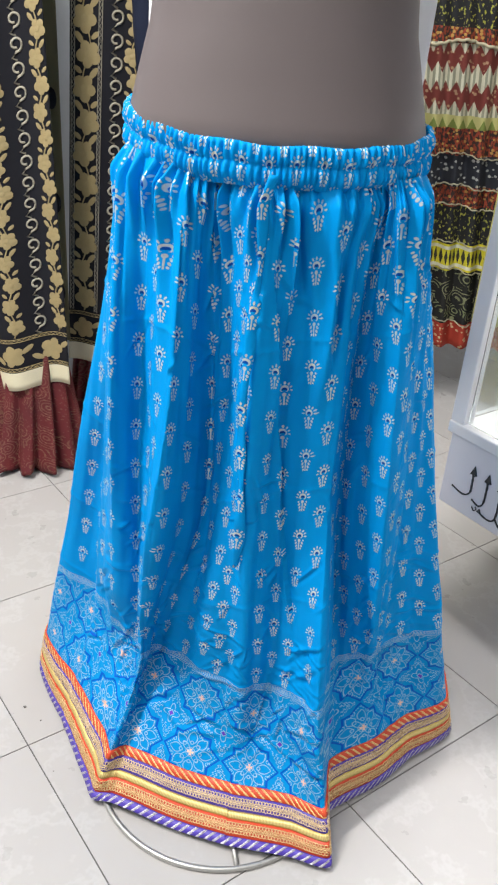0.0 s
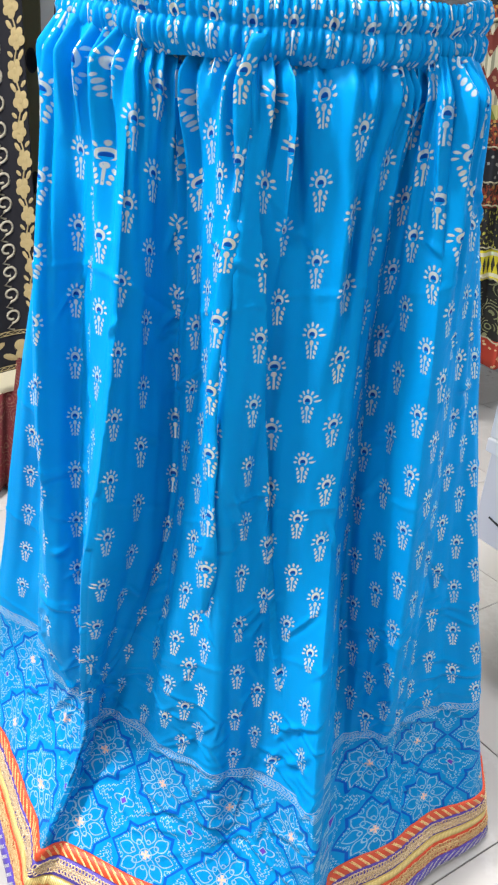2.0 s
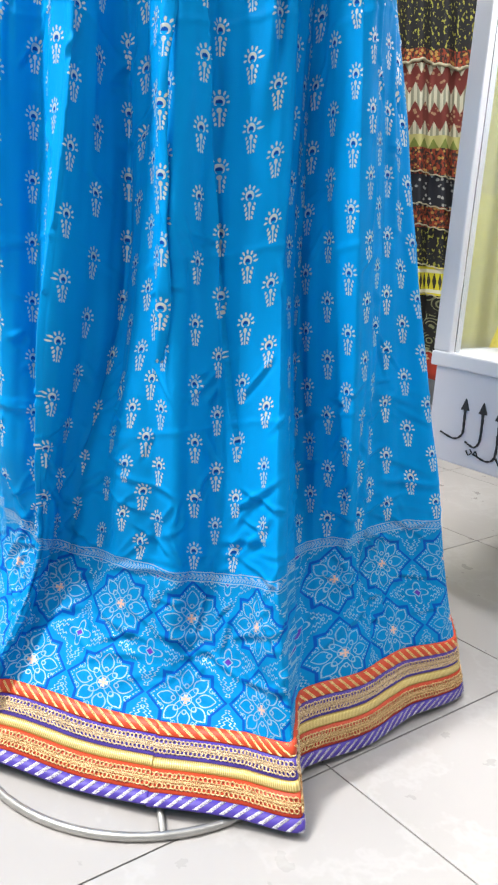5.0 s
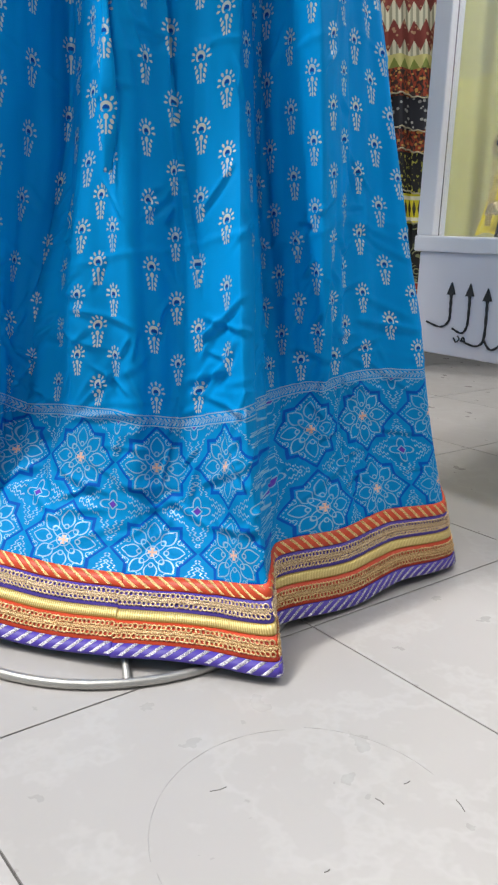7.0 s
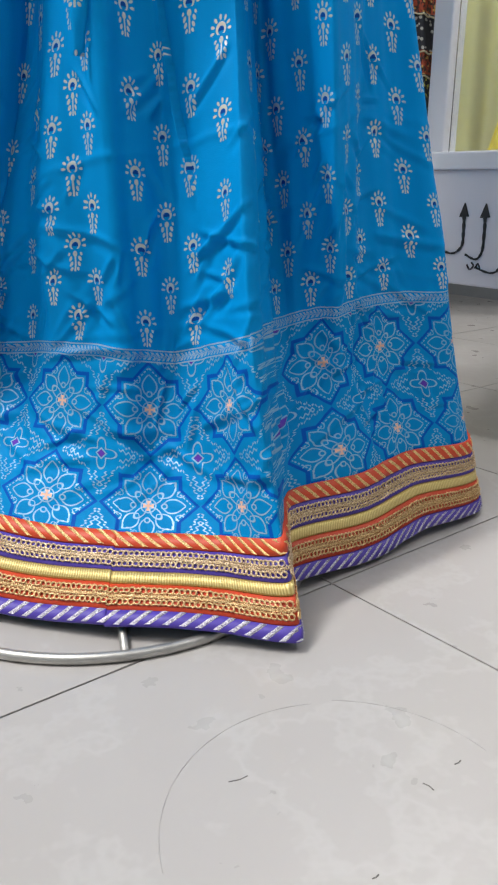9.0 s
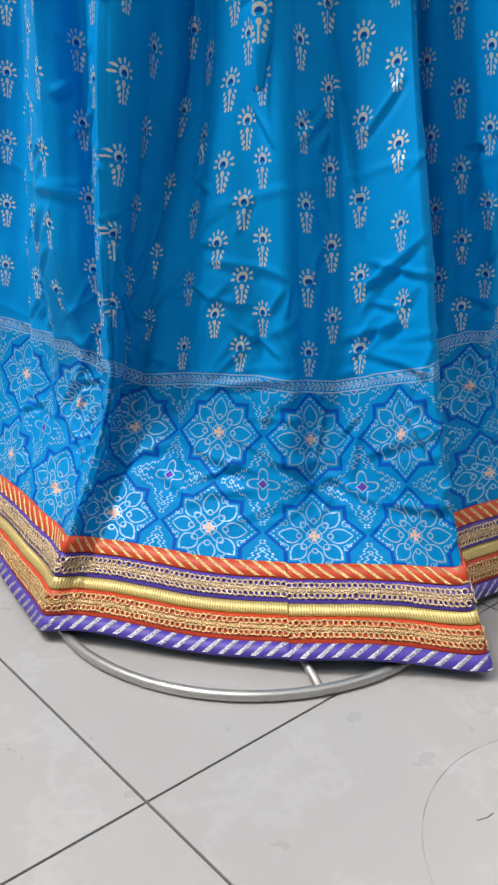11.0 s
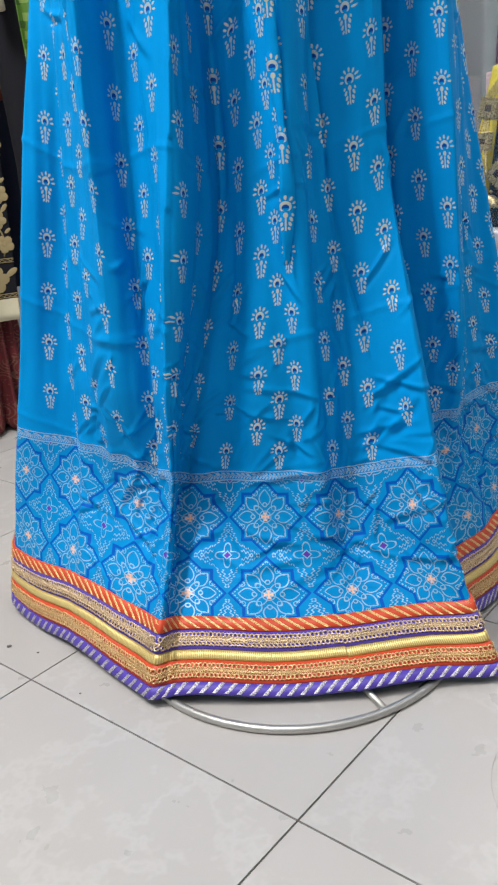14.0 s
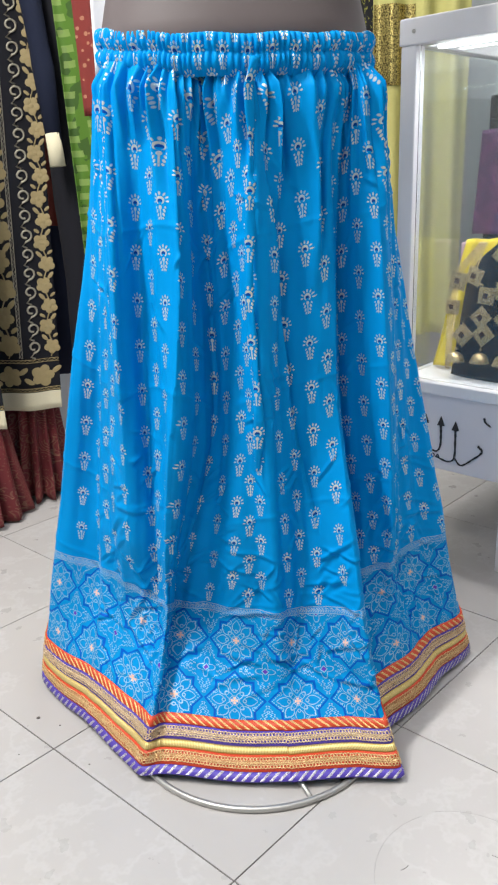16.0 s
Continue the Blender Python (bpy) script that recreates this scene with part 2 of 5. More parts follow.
fold((0.140, 1.108), (0.137, 1.097), (0.141, 1.102), (0.146, 1.102), (0.148, 1.108), (0.149, 1.080), (0.150, 0.990))    # middle ridge
fold((0.163, 1.120), (0.174, 1.137), (0.184, 1.140), (0.190, 1.132), (0.196, 1.126), (0.198, 1.080), (0.200, 0.985))    # crease beside it
fold((0.200, 1.122), (0.218, 1.130), (0.222, 1.125), (0.222, 1.114), (0.226, 1.100), (0.238, 1.066), (0.252, 0.984))
fold((0.240, 1.132), (0.244, 1.142), (0.252, 1.130), (0.260, 1.088), (0.276, 1.052), (0.294, 1.026), (0.312, 0.979))    # front panel's edge
fold((0.262, 1.150), (0.262, 1.196), (0.270, 1.198), (0.289, 1.192), (0.300, 1.165), (0.302, 1.062))    # tucked behind it
fold((0.292, 1.148), (0.316, 1.148), (0.330, 1.156), (0.342, 1.166), (0.360, 1.192), (0.395, 1.142))
fold((0.312, 1.172), (0.345, 1.195), (0.362, 1.208), (0.378, 1.216), (0.402, 1.230), (0.450, 1.198))
fold((0.320, 1.235), (0.370, 1.235), (0.412, 1.244), (0.450, 1.254), (0.482, 1.262), (0.529, 1.271))    # side edge
fold((0.285, 1.318), (0.350, 1.400), (0.390, 1.430), (0.430, 1.460), (0.460, 1.480), (0.490, 1.500))
fold((0.135, 1.355), (0.135, 1.430), (0.135, 1.470), (0.135, 1.500), (0.135, 1.530), (0.135, 1.560))    # back
fold((-0.015, 1.318), (-0.080, 1.400), (-0.120, 1.430), (-0.155, 1.460), (-0.185, 1.480), (-0.215, 1.500))
fold((-0.050, 1.235), (-0.105, 1.245), (-0.145, 1.275), (-0.180, 1.300), (-0.214, 1.314), (-0.245, 1.313))  # other side edge
fold((-0.046, 1.190), (-0.072, 1.212), (-0.098, 1.262), (-0.118, 1.280), (-0.132, 1.270), (-0.160, 1.182))
fold((-0.032, 1.160), (-0.050, 1.145), (-0.058, 1.162), (-0.065, 1.178), (-0.068, 1.203), (-0.118, 1.117))
fold((0.004, 1.142), (-0.016, 1.160), (-0.022, 1.168), (-0.022, 1.172), (-0.032, 1.182), (-0.090, 1.074))
fold((0.040, 1.124), (0.034, 1.106), (0.016, 1.108), (-0.004, 1.134), (-0.018, 1.143), (-0.048, 1.074), (-0.069, 1.041))  # the left panel's edge
fold((0.078, 1.136), (0.078, 1.164), (0.072, 1.170), (0.032, 1.178), (0.004, 1.186), (-0.022, 1.112), (-0.040, 1.036))   # deep valley
fold((0.108, 1.120), (0.110, 1.128), (0.106, 1.124), (0.090, 1.126), (0.076, 1.138), (0.058, 1.090), (0.040, 1.014))


def spline(points, at):
    """Smooth values through points (rows: parameter, then values) at the given parameters."""
    t, p = points[:, 0], points[:, 1:]
    m = np.gradient(p, t, axis=0)
    i = np.clip(np.searchsorted(t, at) - 1, 0, len(t) - 2)
    h = (t[i + 1] - t[i])[:, None]
    s = ((at - t[i]) / (t[i + 1] - t[i]))[:, None]
    a, b = p[i], p[i + 1]
    return (2 * s**3 - 3 * s**2 + 1) * a + (s**3 - 2 * s**2 + s) * h * m[i] + (-2 * s**3 + 3 * s**2) * b + (s**3 - s**2) * h * m[i + 1]


# how the print's repeats lie round the skirt: place along the folds, number of the repeat
STAR_LAY = ((-1.42, -14), (-0.470, -4), (-0.400, -3), (-0.289, -2), (-0.160, -1), (-0.064, 0), (0.027, 1), (0.124, 2), (0.170, 2.44), (0.270, 2.5), (0.329, 3), (0.405, 4), (1.355, 14))
MOTIF_LAY = ((-1.6228, -59), (-0.6228, -19), (-0.5873, -17), (-0.5138, -15), (-0.4598, -14), (-0.433, -13), (-0.3994, -12), (-0.2776, -9), (-0.1906, -6), (-0.1541, -5), (-0.1101, -4), (-0.0752, -3), (-0.0427, -2), (-0.0261, -1), (-0.0139, 0), (0.0289, 1), (0.116, 4), (0.159, 5), (0.2016, 6), (0.2153, 7), (0.2317, 8), (0.413, 14), (1.413, 54))


# fold edges: height, which way they fall, (height over the floor, column) along the line
EDGE_LINES = (
    (0.0075, 1, ((0.88, 15), (0.71, 27), (0.62, 36), (0.55, 42), (0.49, 48), (0.42, 58), (0.34, 76))),
    (0.004, 1, ((0.93, 512), (0.78, 513), (0.65, 510), (0.46, 507), (0.28, 508), (0.12, 510))),
)


class Drape:
    """The skirt's surface: columns run round it, rows from hem to waist."""

    def __init__(self, cols_per=40, rows=400):
        top, low = LEVELS[0], LEVELS[-1]
        z = low + (top - low) * np.linspace(0, 1, rows) ** 1.06
        lines = np.array([spline(np.array([(-l, *xy) for l, xy in zip(LEVELS, f)]), -z) for f in FOLDS])  # folds x rows x 2
        n = len(FOLDS)
        # the folds stand out more between waist and border
        relief = 0.26 * np.clip((z - 0.12) / 0.22, 0, 1) * np.clip((0.97 - z) / 0.15, 0, 1)
        bent = lines[:, :, 1] - (np.roll(lines, 1, 0)[:, :, 1] + np.roll(lines, -1, 0)[:, :, 1]) / 2
        for k in (3, 5, 13, 15, 17):
            lines[k, :, 1] += np.clip(bent[k] * relief, -0.012, 0.012)
        cols = []
        for k in range(n):
            p0, p1, p2, p3 = lines[(k - 1) % n], lines[k], lines[(k + 1) % n], lines[(k + 2) % n]
            per = 10 if 8 <= k <= 10 else cols_per
            d0 = np.linalg.norm(p1 - p0, axis=1) ** 0.5 + 1e-6
            d1 = np.linalg.norm(p2 - p1, axis=1) ** 0.5 + 1e-6
            d2 = np.linalg.norm(p3 - p2, axis=1) ** 0.5 + 1e-6
            m1 = ((p1 - p0) / d0[:, None] - (p2 - p0) / (d0 + d1)[:, None] + (p2 - p1) / d1[:, None]) * d1[:, None] * 0.55
            m2 = ((p2 - p1) / d1[:, None] - (p3 - p1) / (d1 + d2)[:, None] + (p3 - p2) / d2[:, None]) * d1[:, None] * 0.55
            for s in np.arange(per) / per:
                cols.append((2 * s**3 - 3 * s**2 + 1) * p1 + (s**3 - 2 * s**2 + s) * m1 + (-2 * s**3 + 3 * s**2) * p2 + (s**3 - s**2) * m2)
        plan = np.array(cols)                                    # cols x rows x 2
        nc = len(plan)
        P = np.zeros((nc, rows, 3))
        P[:, :, :2] = plan
        # the hem hangs a little unevenly
        arc0 = np.concatenate([[0], np.cumsum(np.linalg.norm(np.diff(plan[:, 0], axis=0), axis=1))])
        sag = 0.002 * np.sin(arc0 * 9.0 + 1.0) + 0.003 * np.sin(arc0 * 31.0)
        fade = np.clip(1 - (z - low) / 0.25, 0, 1) ** 2
        P[:, :, 2] = z[None, :] + sag[:, None] * fade[None, :]
        # cloth coordinates
        step = np.linalg.norm(np.diff(plan, axis=0, append=plan[:1]), axis=2)
        u = np.concatenate([np.zeros((1, rows)), np.cumsum(step, axis=0)])[:nc]
        total = step.sum(axis=0)
        u = np.where(np.arange(nc)[:, None] > 8 * cols_per + 15, u - total[None, :], u)
        self.arc = u
        mid = int(np.argmin(np.abs(z - 0.45)))
        low_row = int(np.argmin(np.abs(z - 0.17)))
        rise = np.linalg.norm(np.diff(P, axis=1), axis=2)
        v = np.concatenate([np.zeros((nc, 1)), np.cumsum(rise, axis=1)], axis=1)
        # smooth the rise over neighbouring columns, as cloth would
        kern = np.ones(25) / 25
        v = np.array([np.convolve(np.concatenate([c[-12:], c, c[:12]]), kern, "valid") for c in v.T]).T
        # the print runs down the folds; below the stripe the border has its own repeat
        border = np.interp(0.3 * u + 0.7 * u[:, low_row:low_row + 1], *zip(*STAR_LAY)) * STAR_U
        field = np.interp(u[:, mid:mid + 1], *zip(*MOTIF_LAY)) * COL + 0.0 * u
        # true width of each repeat of the motif, so that its drawing keeps its size
        wide = np.gradient(self.arc, axis=0) / (np.gradient(field, axis=0) / COL + 1e-9)
        kern = np.ones(9) / 9
        self.cell = np.clip(np.array([np.convolve(np.pad(c, 4, "edge"), kern, "valid") for c in wide.T]).T, 0.0, 0.08)
        self.print_u = np.where(v < (CHEV0 + CHEV1) / 2, border, field)
        u = 0.14 * u + 0.86 * u[:, mid:mid + 1]
        # the waist rises towards the back
        P[:, :, 2] += (np.clip((z - 0.85) / 0.12, 0, 1) ** 1.5)[None, :] * 0.022 * np.clip((P[:, :, 1] - 1.11) / 0.24, 0, 1)
        P[:, :, 2] += (np.clip((z - 0.85) / 0.12, 0, 1) ** 1.5)[None, :] * 0.010 * np.clip((0.135 - P[:, :, 0]) / 0.185, 0, 1) ** 2
        # drawn in under the elastic
        drawn = 1 - 0.055 * np.clip((z - 0.948) / 0.027, 0, 1)
        P[:, :, 0] = 0.135 + (P[:, :, 0] - 0.135) * drawn[None, :]
        P[:, :, 1] = 1.230 + (P[:, :, 1] - 1.230) * drawn[None, :]
        nrm = self.normals(P)
        # gathers below the waistband, each of its own length, soft vertical wrinkles, creases, fold marks from packing
        front = np.clip(-nrm[:, :, 1] + 0.25, 0, 1)
        top_u = u[:, -1]
        disp = np.zeros((nc, rows))
        rnd = random.Random(11)
        for at in np.arange(top_u.min(), top_u.max(), 0.020):
            c = at + rnd.uniform(-0.006, 0.006)
            wide, deep, reach = rnd.uniform(0.0036, 0.0062), rnd.uniform(0.008, 0.015), rnd.choice((0.06, 0.09, 0.13, 0.18, 0.28))
            drift = rnd.uniform(-0.10, 0.10)
            t = np.clip((z - (top - reach)) / reach, 0, 1) ** 0.85
            off = top_u[:, None] - c - drift * (top - z)[None, :]
            spread = wide * (1 + 0.7 * (1 - t))[None, :]
            disp += deep * t[None, :] * (np.exp(-(off / spread) ** 2) - 0.75 * np.exp(-((off - 1.7 * spread) / (0.7 * spread)) ** 2))
        disp += (0.005 * np.exp(-((z - 0.935) / 0.03) ** 2))[None, :]
        disp *= front ** 1.5
        fine = np.empty((nc, rows))
        for i in range(nc):
            for j in range(0, rows, 4):
                x, y = u[i, j], z[j]
                fine[i, j:j + 4] = noise.noise((x * 30, y * 3.2, 3.1)) * 0.0085 + noise.noise((x * 75, y * 9.0, 5.1)) * 0.0022
        for _ in range(3):
            fine = (fine + np.roll(fine, 1, 1) + np.roll(fine, -1, 1)) / 3
        # short sharp creases of crumpled rayon, thickest above the border
        for _ in range(330):
            cu, cv = rnd.uniform(-0.42, 0.42), rnd.choice((rnd.uniform(0.10, 0.36), rnd.uniform(0.12, 0.50), rnd.uniform(0.1, 0.9)))
            ang = rnd.choice((rnd.gauss(0.1, 0.3), rnd.gauss(0.75, 0.25), rnd.gauss(-0.7, 0.3), rnd.gauss(1.2, 0.2)))
            long, thin, tall = rnd.uniform(0.010, 0.036), rnd.uniform(0.0020, 0.0040), rnd.uniform(0.0012, 0.0034)
            near = np.nonzero(np.abs(u[:, mid] - cu) < 0.09)[0]
            rr = np.nonzero(np.abs(z + 0.02 - cv) < 0.13)[0]
            if not len(near) or not len(rr):
                continue
            blk = np.ix_(near, rr)
            du, dv = u[blk] - cu, v[blk] - cv
            along = du * math.cos(ang) + dv * math.sin(ang)
            across = -du * math.sin(ang) + dv * math.cos(ang) + 2.5 * along ** 2 * rnd.uniform(-1, 1)
            fine[blk] += tall * np.exp(-(along / long) ** 4) * (np.exp(-(across / thin) ** 2) - 0.8 * np.exp(-((across + 1.9 * thin) / (1.5 * thin)) ** 2))
        # pressed edges where one fold lies over the next: raised on one side, falling sharply on the other
        for tall, side, line in EDGE_LINES:
            hs, cs = zip(*sorted(line))
            here = np.interp(z, hs, cs)
            fade = np.clip((z - hs[0]) / 0.06, 0, 1) * np.clip((hs[-1] - z) / 0.06, 0, 1)
            where = np.array([np.interp(here[j], np.arange(nc), self.arc[:, j]) for j in range(rows)])
            gap = (self.arc - where[None, :]) * side
            fine += tall * fade[None, :] * np.where(gap < 0, np.exp(gap / 0.022), -0.5 * np.exp(-gap / 0.014))
        ends = np.clip((z - low - 0.06) / 0.06, 0.2, 1)
        disp += fine * ends[None, :]
        for zc, amp in ((0.815, 0.0014), (0.60, 0.0012), (0.42, 0.0012), (0.27, 0.0010)):
            disp += amp * np.exp(-((v - zc - 0.012 * np.sin(u * 21)) / 0.0035) ** 2)
        disp *= np.clip((0.980 - z) / 0.030, 0.08, 1)[None, :]      # tucked into the waistband
        P = P + nrm * disp[:, :, None]
        self.P, self.u, self.v, self.nc, self.rows = P, u, v, nc, rows
        self.N = self.normals(P)

    @staticmethod
    def normals(P):
        du = np.roll(P, -1, 0) - np.roll(P, 1, 0)
        dv = np.gradient(P, axis=1)
        n = np.cross(du, dv)
        return n / (np.linalg.norm(n, axis=2, keepdims=True) + 1e-12)

    def column(self, i, heights, lift=0.0):
        """Points of column i at given cloth heights, lifted off the cloth."""
        i %= self.nc
        v = self.v[i]
        out = np.stack([np.interp(heights, v, self.P[i, :, k] + self.N[i, :, k] * lift) for k in range(3)], 1)
        return out


drape = Drape()
NC, NR = drape.nc, drape.rows
skirt = tagged(new("skirt"), "long gathered blue skirt with silver foil print and braided hem", "skirt")
skirt.location = (0, 0, 0)
ids = np.arange(NC * NR).reshape(NC, NR)
quads = [(int(ids[i, j]), int(ids[(i + 1) % NC, j]), int(ids[(i + 1) % NC, j + 1]), int(ids[i, j + 1])) for i in range(NC) for j in range(NR - 1)]
cloth = mesh_object("skirt_cloth", drape.P.reshape(-1, 3), quads, M_CLOTH, skirt, "bright blue rayon printed with small silver foil flowers",
                    uvs=np.stack([drape.print_u.ravel(), drape.v.ravel()], 1))

cell_layer = cloth.data.uv_layers.new(name="cell")
corner = np.empty(len(cloth.data.loops), dtype=np.int32)
cloth.data.loops.foreach_get("vertex_index", corner)
cell_layer.data.foreach_set("uv", np.stack([drape.cell.ravel(), drape.cell.ravel()], 1).astype(np.float32)[corner].ravel())

# ---- floor, walls, ceiling ----
M_TILE = Mat("glazed_floor_tile", 0.22)
w = M_TILE.coords()
vein = M_TILE.noise(w, 3.0, 6.0, 0.65)
thin = ((vein - 0.5).abs()).below(0.012, 0.02)
cloud = M_TILE.noise(w, 7.0, 4.0)
info = M_TILE.t.nodes.new("ShaderNodeObjectInfo")
rnd = Val(M_TILE.t, info.outputs["Random"])
tc = M_TILE.mix(cloud, (0.405, 0.383, 0.37), (0.465, 0.443, 0.43))
tc = M_TILE.mix(thin * 0.4, tc, (0.52, 0.51, 0.50))
M_TILE.put("Base Color", M_TILE.mix(rnd * 0.25, tc, (0.38, 0.37, 0.36)))
M_TILE.put("Roughness", M_TILE.noise(w, 22.0, 5.0) * 0.22 + 0.2)
M_TILE = M_TILE.m
M_GROUT = plain("dark_joint", (0.10, 0.095, 0.09), 0.9, grain=300)
M_WALL = plain("painted_wall", (0.36, 0.38, 0.40), 0.75, grain=40)
M_CEIL = plain("white_ceiling", (0.55, 0.55, 0.54), 0.85, grain=30)

A0, A1, B0, B1, TOP = -2.8, 2.2, -2.6, 1.75, 2.7
floor = new("floor")
tagged(floor, "pale grey glazed floor tiles with thin dark joints", "floor", kind="structure")
bed = box(bmesh.new(), A0, B0, -0.06, A1, B1, -0.002)
bed_ob = part("joint_bed", bed, M_GROUT, floor)
bed_ob.matrix_world = shop_pose(0, 0)
# the joints are not quite square to each other
TILE_TURN = Matrix(((0.297 / TILE, -0.258 / TILE, 0, 0), (0.248 / TILE, 0.288 / TILE, 0, 0), (0, 0, 1, 0), (0, 0, 0, 1)))
tile_bm = box(bmesh.new(), 0.0011, 0.0011, -0.010, TILE - 0.0011, TILE - 0.0011, 0.0)
tile_me = bpy.data.meshes.new("tile")
bmesh.ops.transform(tile_bm, matrix=TILE_TURN, verts=tile_bm.verts)
tile_bm.to_mesh(tile_me)
tile_bm.free()
tile_me.materials.append(M_TILE)
for i in range(-8, 6):
    for j in range(-7, 5):
        t = new("tile", tile_me)
        t.parent = floor
        t.matrix_world = Matrix.Translation((OX + 0.297 * i - 0.258 * j, OY + 0.248 * i + 0.288 * j, 0))

# scuffs and crumbs on the floor
M_SCUFF = plain("grey_scuff", (0.39, 0.375, 0.365), 0.5, grain=300)
M_CRUMB = plain("dark_crumb", (0.16, 0.15, 0.14), 0.9, grain=300)
for a0, a1, r in ((100, 200, 0.115), (35, 92, 0.118), (205, 240, 0.113)):
    v, f = tube_mesh([Vector((0.338 + r * math.cos(math.radians(a)), 0.798 + r * math.sin(math.radians(a)), 0.0)) for a in np.linspace(a0, a1, 40)], lambda t: 0.0002 + 0.0004 * math.sin(t * 19) ** 2, 4)
    mesh_object("scuff", v, f, M_SCUFF, floor, "faint round scuff on the tiles")
for x, y, dx, dy in ((0.262, 0.830, 0.012, 0.006), (0.386, 0.834, 0.006, -0.006), (0.410, 0.852, 0.005, 0.004), (0.447, 0.838, 0.004, -0.012), (0.345, 0.76, 0.004, 0.003), (0.365, 0.715, 0.002, 0.004)):
    mesh_object("scuff", *tube_mesh([Vector((x, y, 0)), Vector((x + dx * 0.6, y + dy * 0.4, 0)), Vector((x + dx, y + dy, 0))], 0.0005, 4), M_CRUMB, floor, "short dark scuff on the tiles")
for x, y, r in ((-0.243, 1.215, 0.0032), (-0.205, 1.19, 0.0016), (-0.15, 1.09, 0.0014), (-0.262, 1.13, 0.0012), (0.09, 0.70, 0.001)):
    bm = bmesh.new()
    bmesh.ops.create_icosphere(bm, subdivisions=1, radius=r, matrix=Matrix.Translation((x, y, r * 0.5)) @ Matrix.Diagonal((1.2, 0.8, 0.6, 1)))
    tagged(part("crumb", bm, M_CRUMB), "tiny dark crumb lying on the tiles", "crumb", "crumbs")


def wall(name, a0, b0, a1, b1, label):
    o = part(name, box(bmesh.new(), a0, b0, 0, a1, b1, TOP), M_WALL)
    o.matrix_world = shop_pose(0, 0)
    return tagged(o, label, "wall", kind="structure")


wall("wall_north", A0 - 0.1, B1, A1 + 0.1, B1 + 0.1, "grey painted shop wall behind the clothes")
wall("wall_east", A1, B0, A1 + 0.1, B1, "grey painted shop wall behind the showcase")
wall("wall_south", A0 - 0.1, B0 - 0.1, A1 + 0.1, B0, "grey painted shop wall")
wall("wall_west", A0 - 0.1, B0, A0, B1, "grey painted shop wall")
ceil = part("ceiling", box(bmesh.new(), A0 - 0.1, B0 - 0.1, TOP, A1 + 0.1, B1 + 0.1, TOP + 0.1), M_CEIL)
ceil.matrix_world = shop_pose(0, 0)
tagged(ceil, "plain white ceiling", "ceiling", kind="structure")

# ---- mannequin and its stand ----
M_SKIN = plain("grey_brown_plastic", (0.118, 0.096, 0.096), 0.5, grain=25, vary=0.06, bump=0.05)
M_STEEL = plain("brushed_steel", (0.46, 0.45, 0.43), 0.42, 0.8, grain=90, vary=0.3)
prof = [(0.80, 0.08, 0.05), (0.93, 0.110, 0.07), (0.966, 0.158, 0.097), (1.01, 0.178, 0.116), (1.06, 0.166, 0.108), (1.12, 0.150, 0.101), (1.18, 0.143, 0.096), (1.26, 0.138, 0.095), (1.36, 0.150, 0.100), (1.45, 0.160, 0.105), (1.52, 0.150, 0.090), (1.55, 0.07, 0.06)]
pa = np.array(prof)
tv, tf = [], []
zz = np.linspace(0.80, 1.55, 60)
for z in zz:
    rx, ry = np.interp(z, pa[:, 0], pa[:, 1]), np.interp(z, pa[:, 0], pa[:, 2])
    for k in range(64):
        c, s = math.cos(2 * math.pi * k / 64), math.sin(2 * math.pi * k / 64)
        tv.append((0.133 + rx * math.copysign(abs(c) ** 0.9, c), 1.230 + ry * math.copysign(abs(s) ** 0.9, s), z))
for i in range(59):
    for k in range(64):
        l = (k + 1) % 64
        tf.append((i * 64 + k, i * 64 + l, i * 64 + 64 + l, i * 64 + 64 + k))
tf.append(tuple(59 * 64 + k for k in range(64)))
tf.append(tuple(range(64))[::-1])
torso = mesh_object("mannequin", tv, tf, M_SKIN)
tagged(torso, "dull grey-brown plastic mannequin torso wearing the skirt", "mannequin")

stand = tagged(new("mannequin_stand"), "round tubular steel floor stand under the mannequin", "stand")
RC, RR = Vector((0.120, 1.157, 0.0)), 0.204
ring = [RC + Vector((RR * math.cos(a), RR * math.sin(a), 0.0046)) for a in np.linspace(0, 2 * math.pi, 72, endpoint=False)]
mesh_object("base_ring", *tube_mesh(ring, 0.0046, 12, True), M_STEEL, stand)
for a in (-75, 45, 165):
    d = Vector((math.cos(math.radians(a)), math.sin(math.radians(a)), 0))
    mesh_object("spoke", *tube_mesh([RC + d * RR + Vector((0, 0, 0.0048)), RC + d * (RR * 0.8) + Vector((0, 0, 0.0055)), RC + d * (RR * 0.6) + Vector((0, 0, 0.02)), RC + d * (RR * 0.4) + Vector((0, 0, 0.06)), RC + d * 0.01 + Vector((0, 0, 0.09))], 0.0038, 10), M_STEEL, stand)
mesh_object("pole", *tube_mesh([RC + Vector((0, 0, 0.06)), Vector((0.13, 1.2, 0.5)), Vector((0.133, 1.23, 0.82))], 0.013, 12), M_STEEL, stand)

# ---- ceiling tubes ----
M_GLOW = Mat("lit_tube", 0.4)
M_GLOW.put("Base Color", (0.9, 0.9, 0.9))
M_GLOW.put("Emission Color", (1.0, 0.98, 0.95)).put("Emission Strength", 6.0)
M_GLOW = M_GLOW.m
M_WHITE = plain("white_enamel", (0.78, 0.77, 0.79), 0.35, grain=30, vary=0.04, bump=0.04)


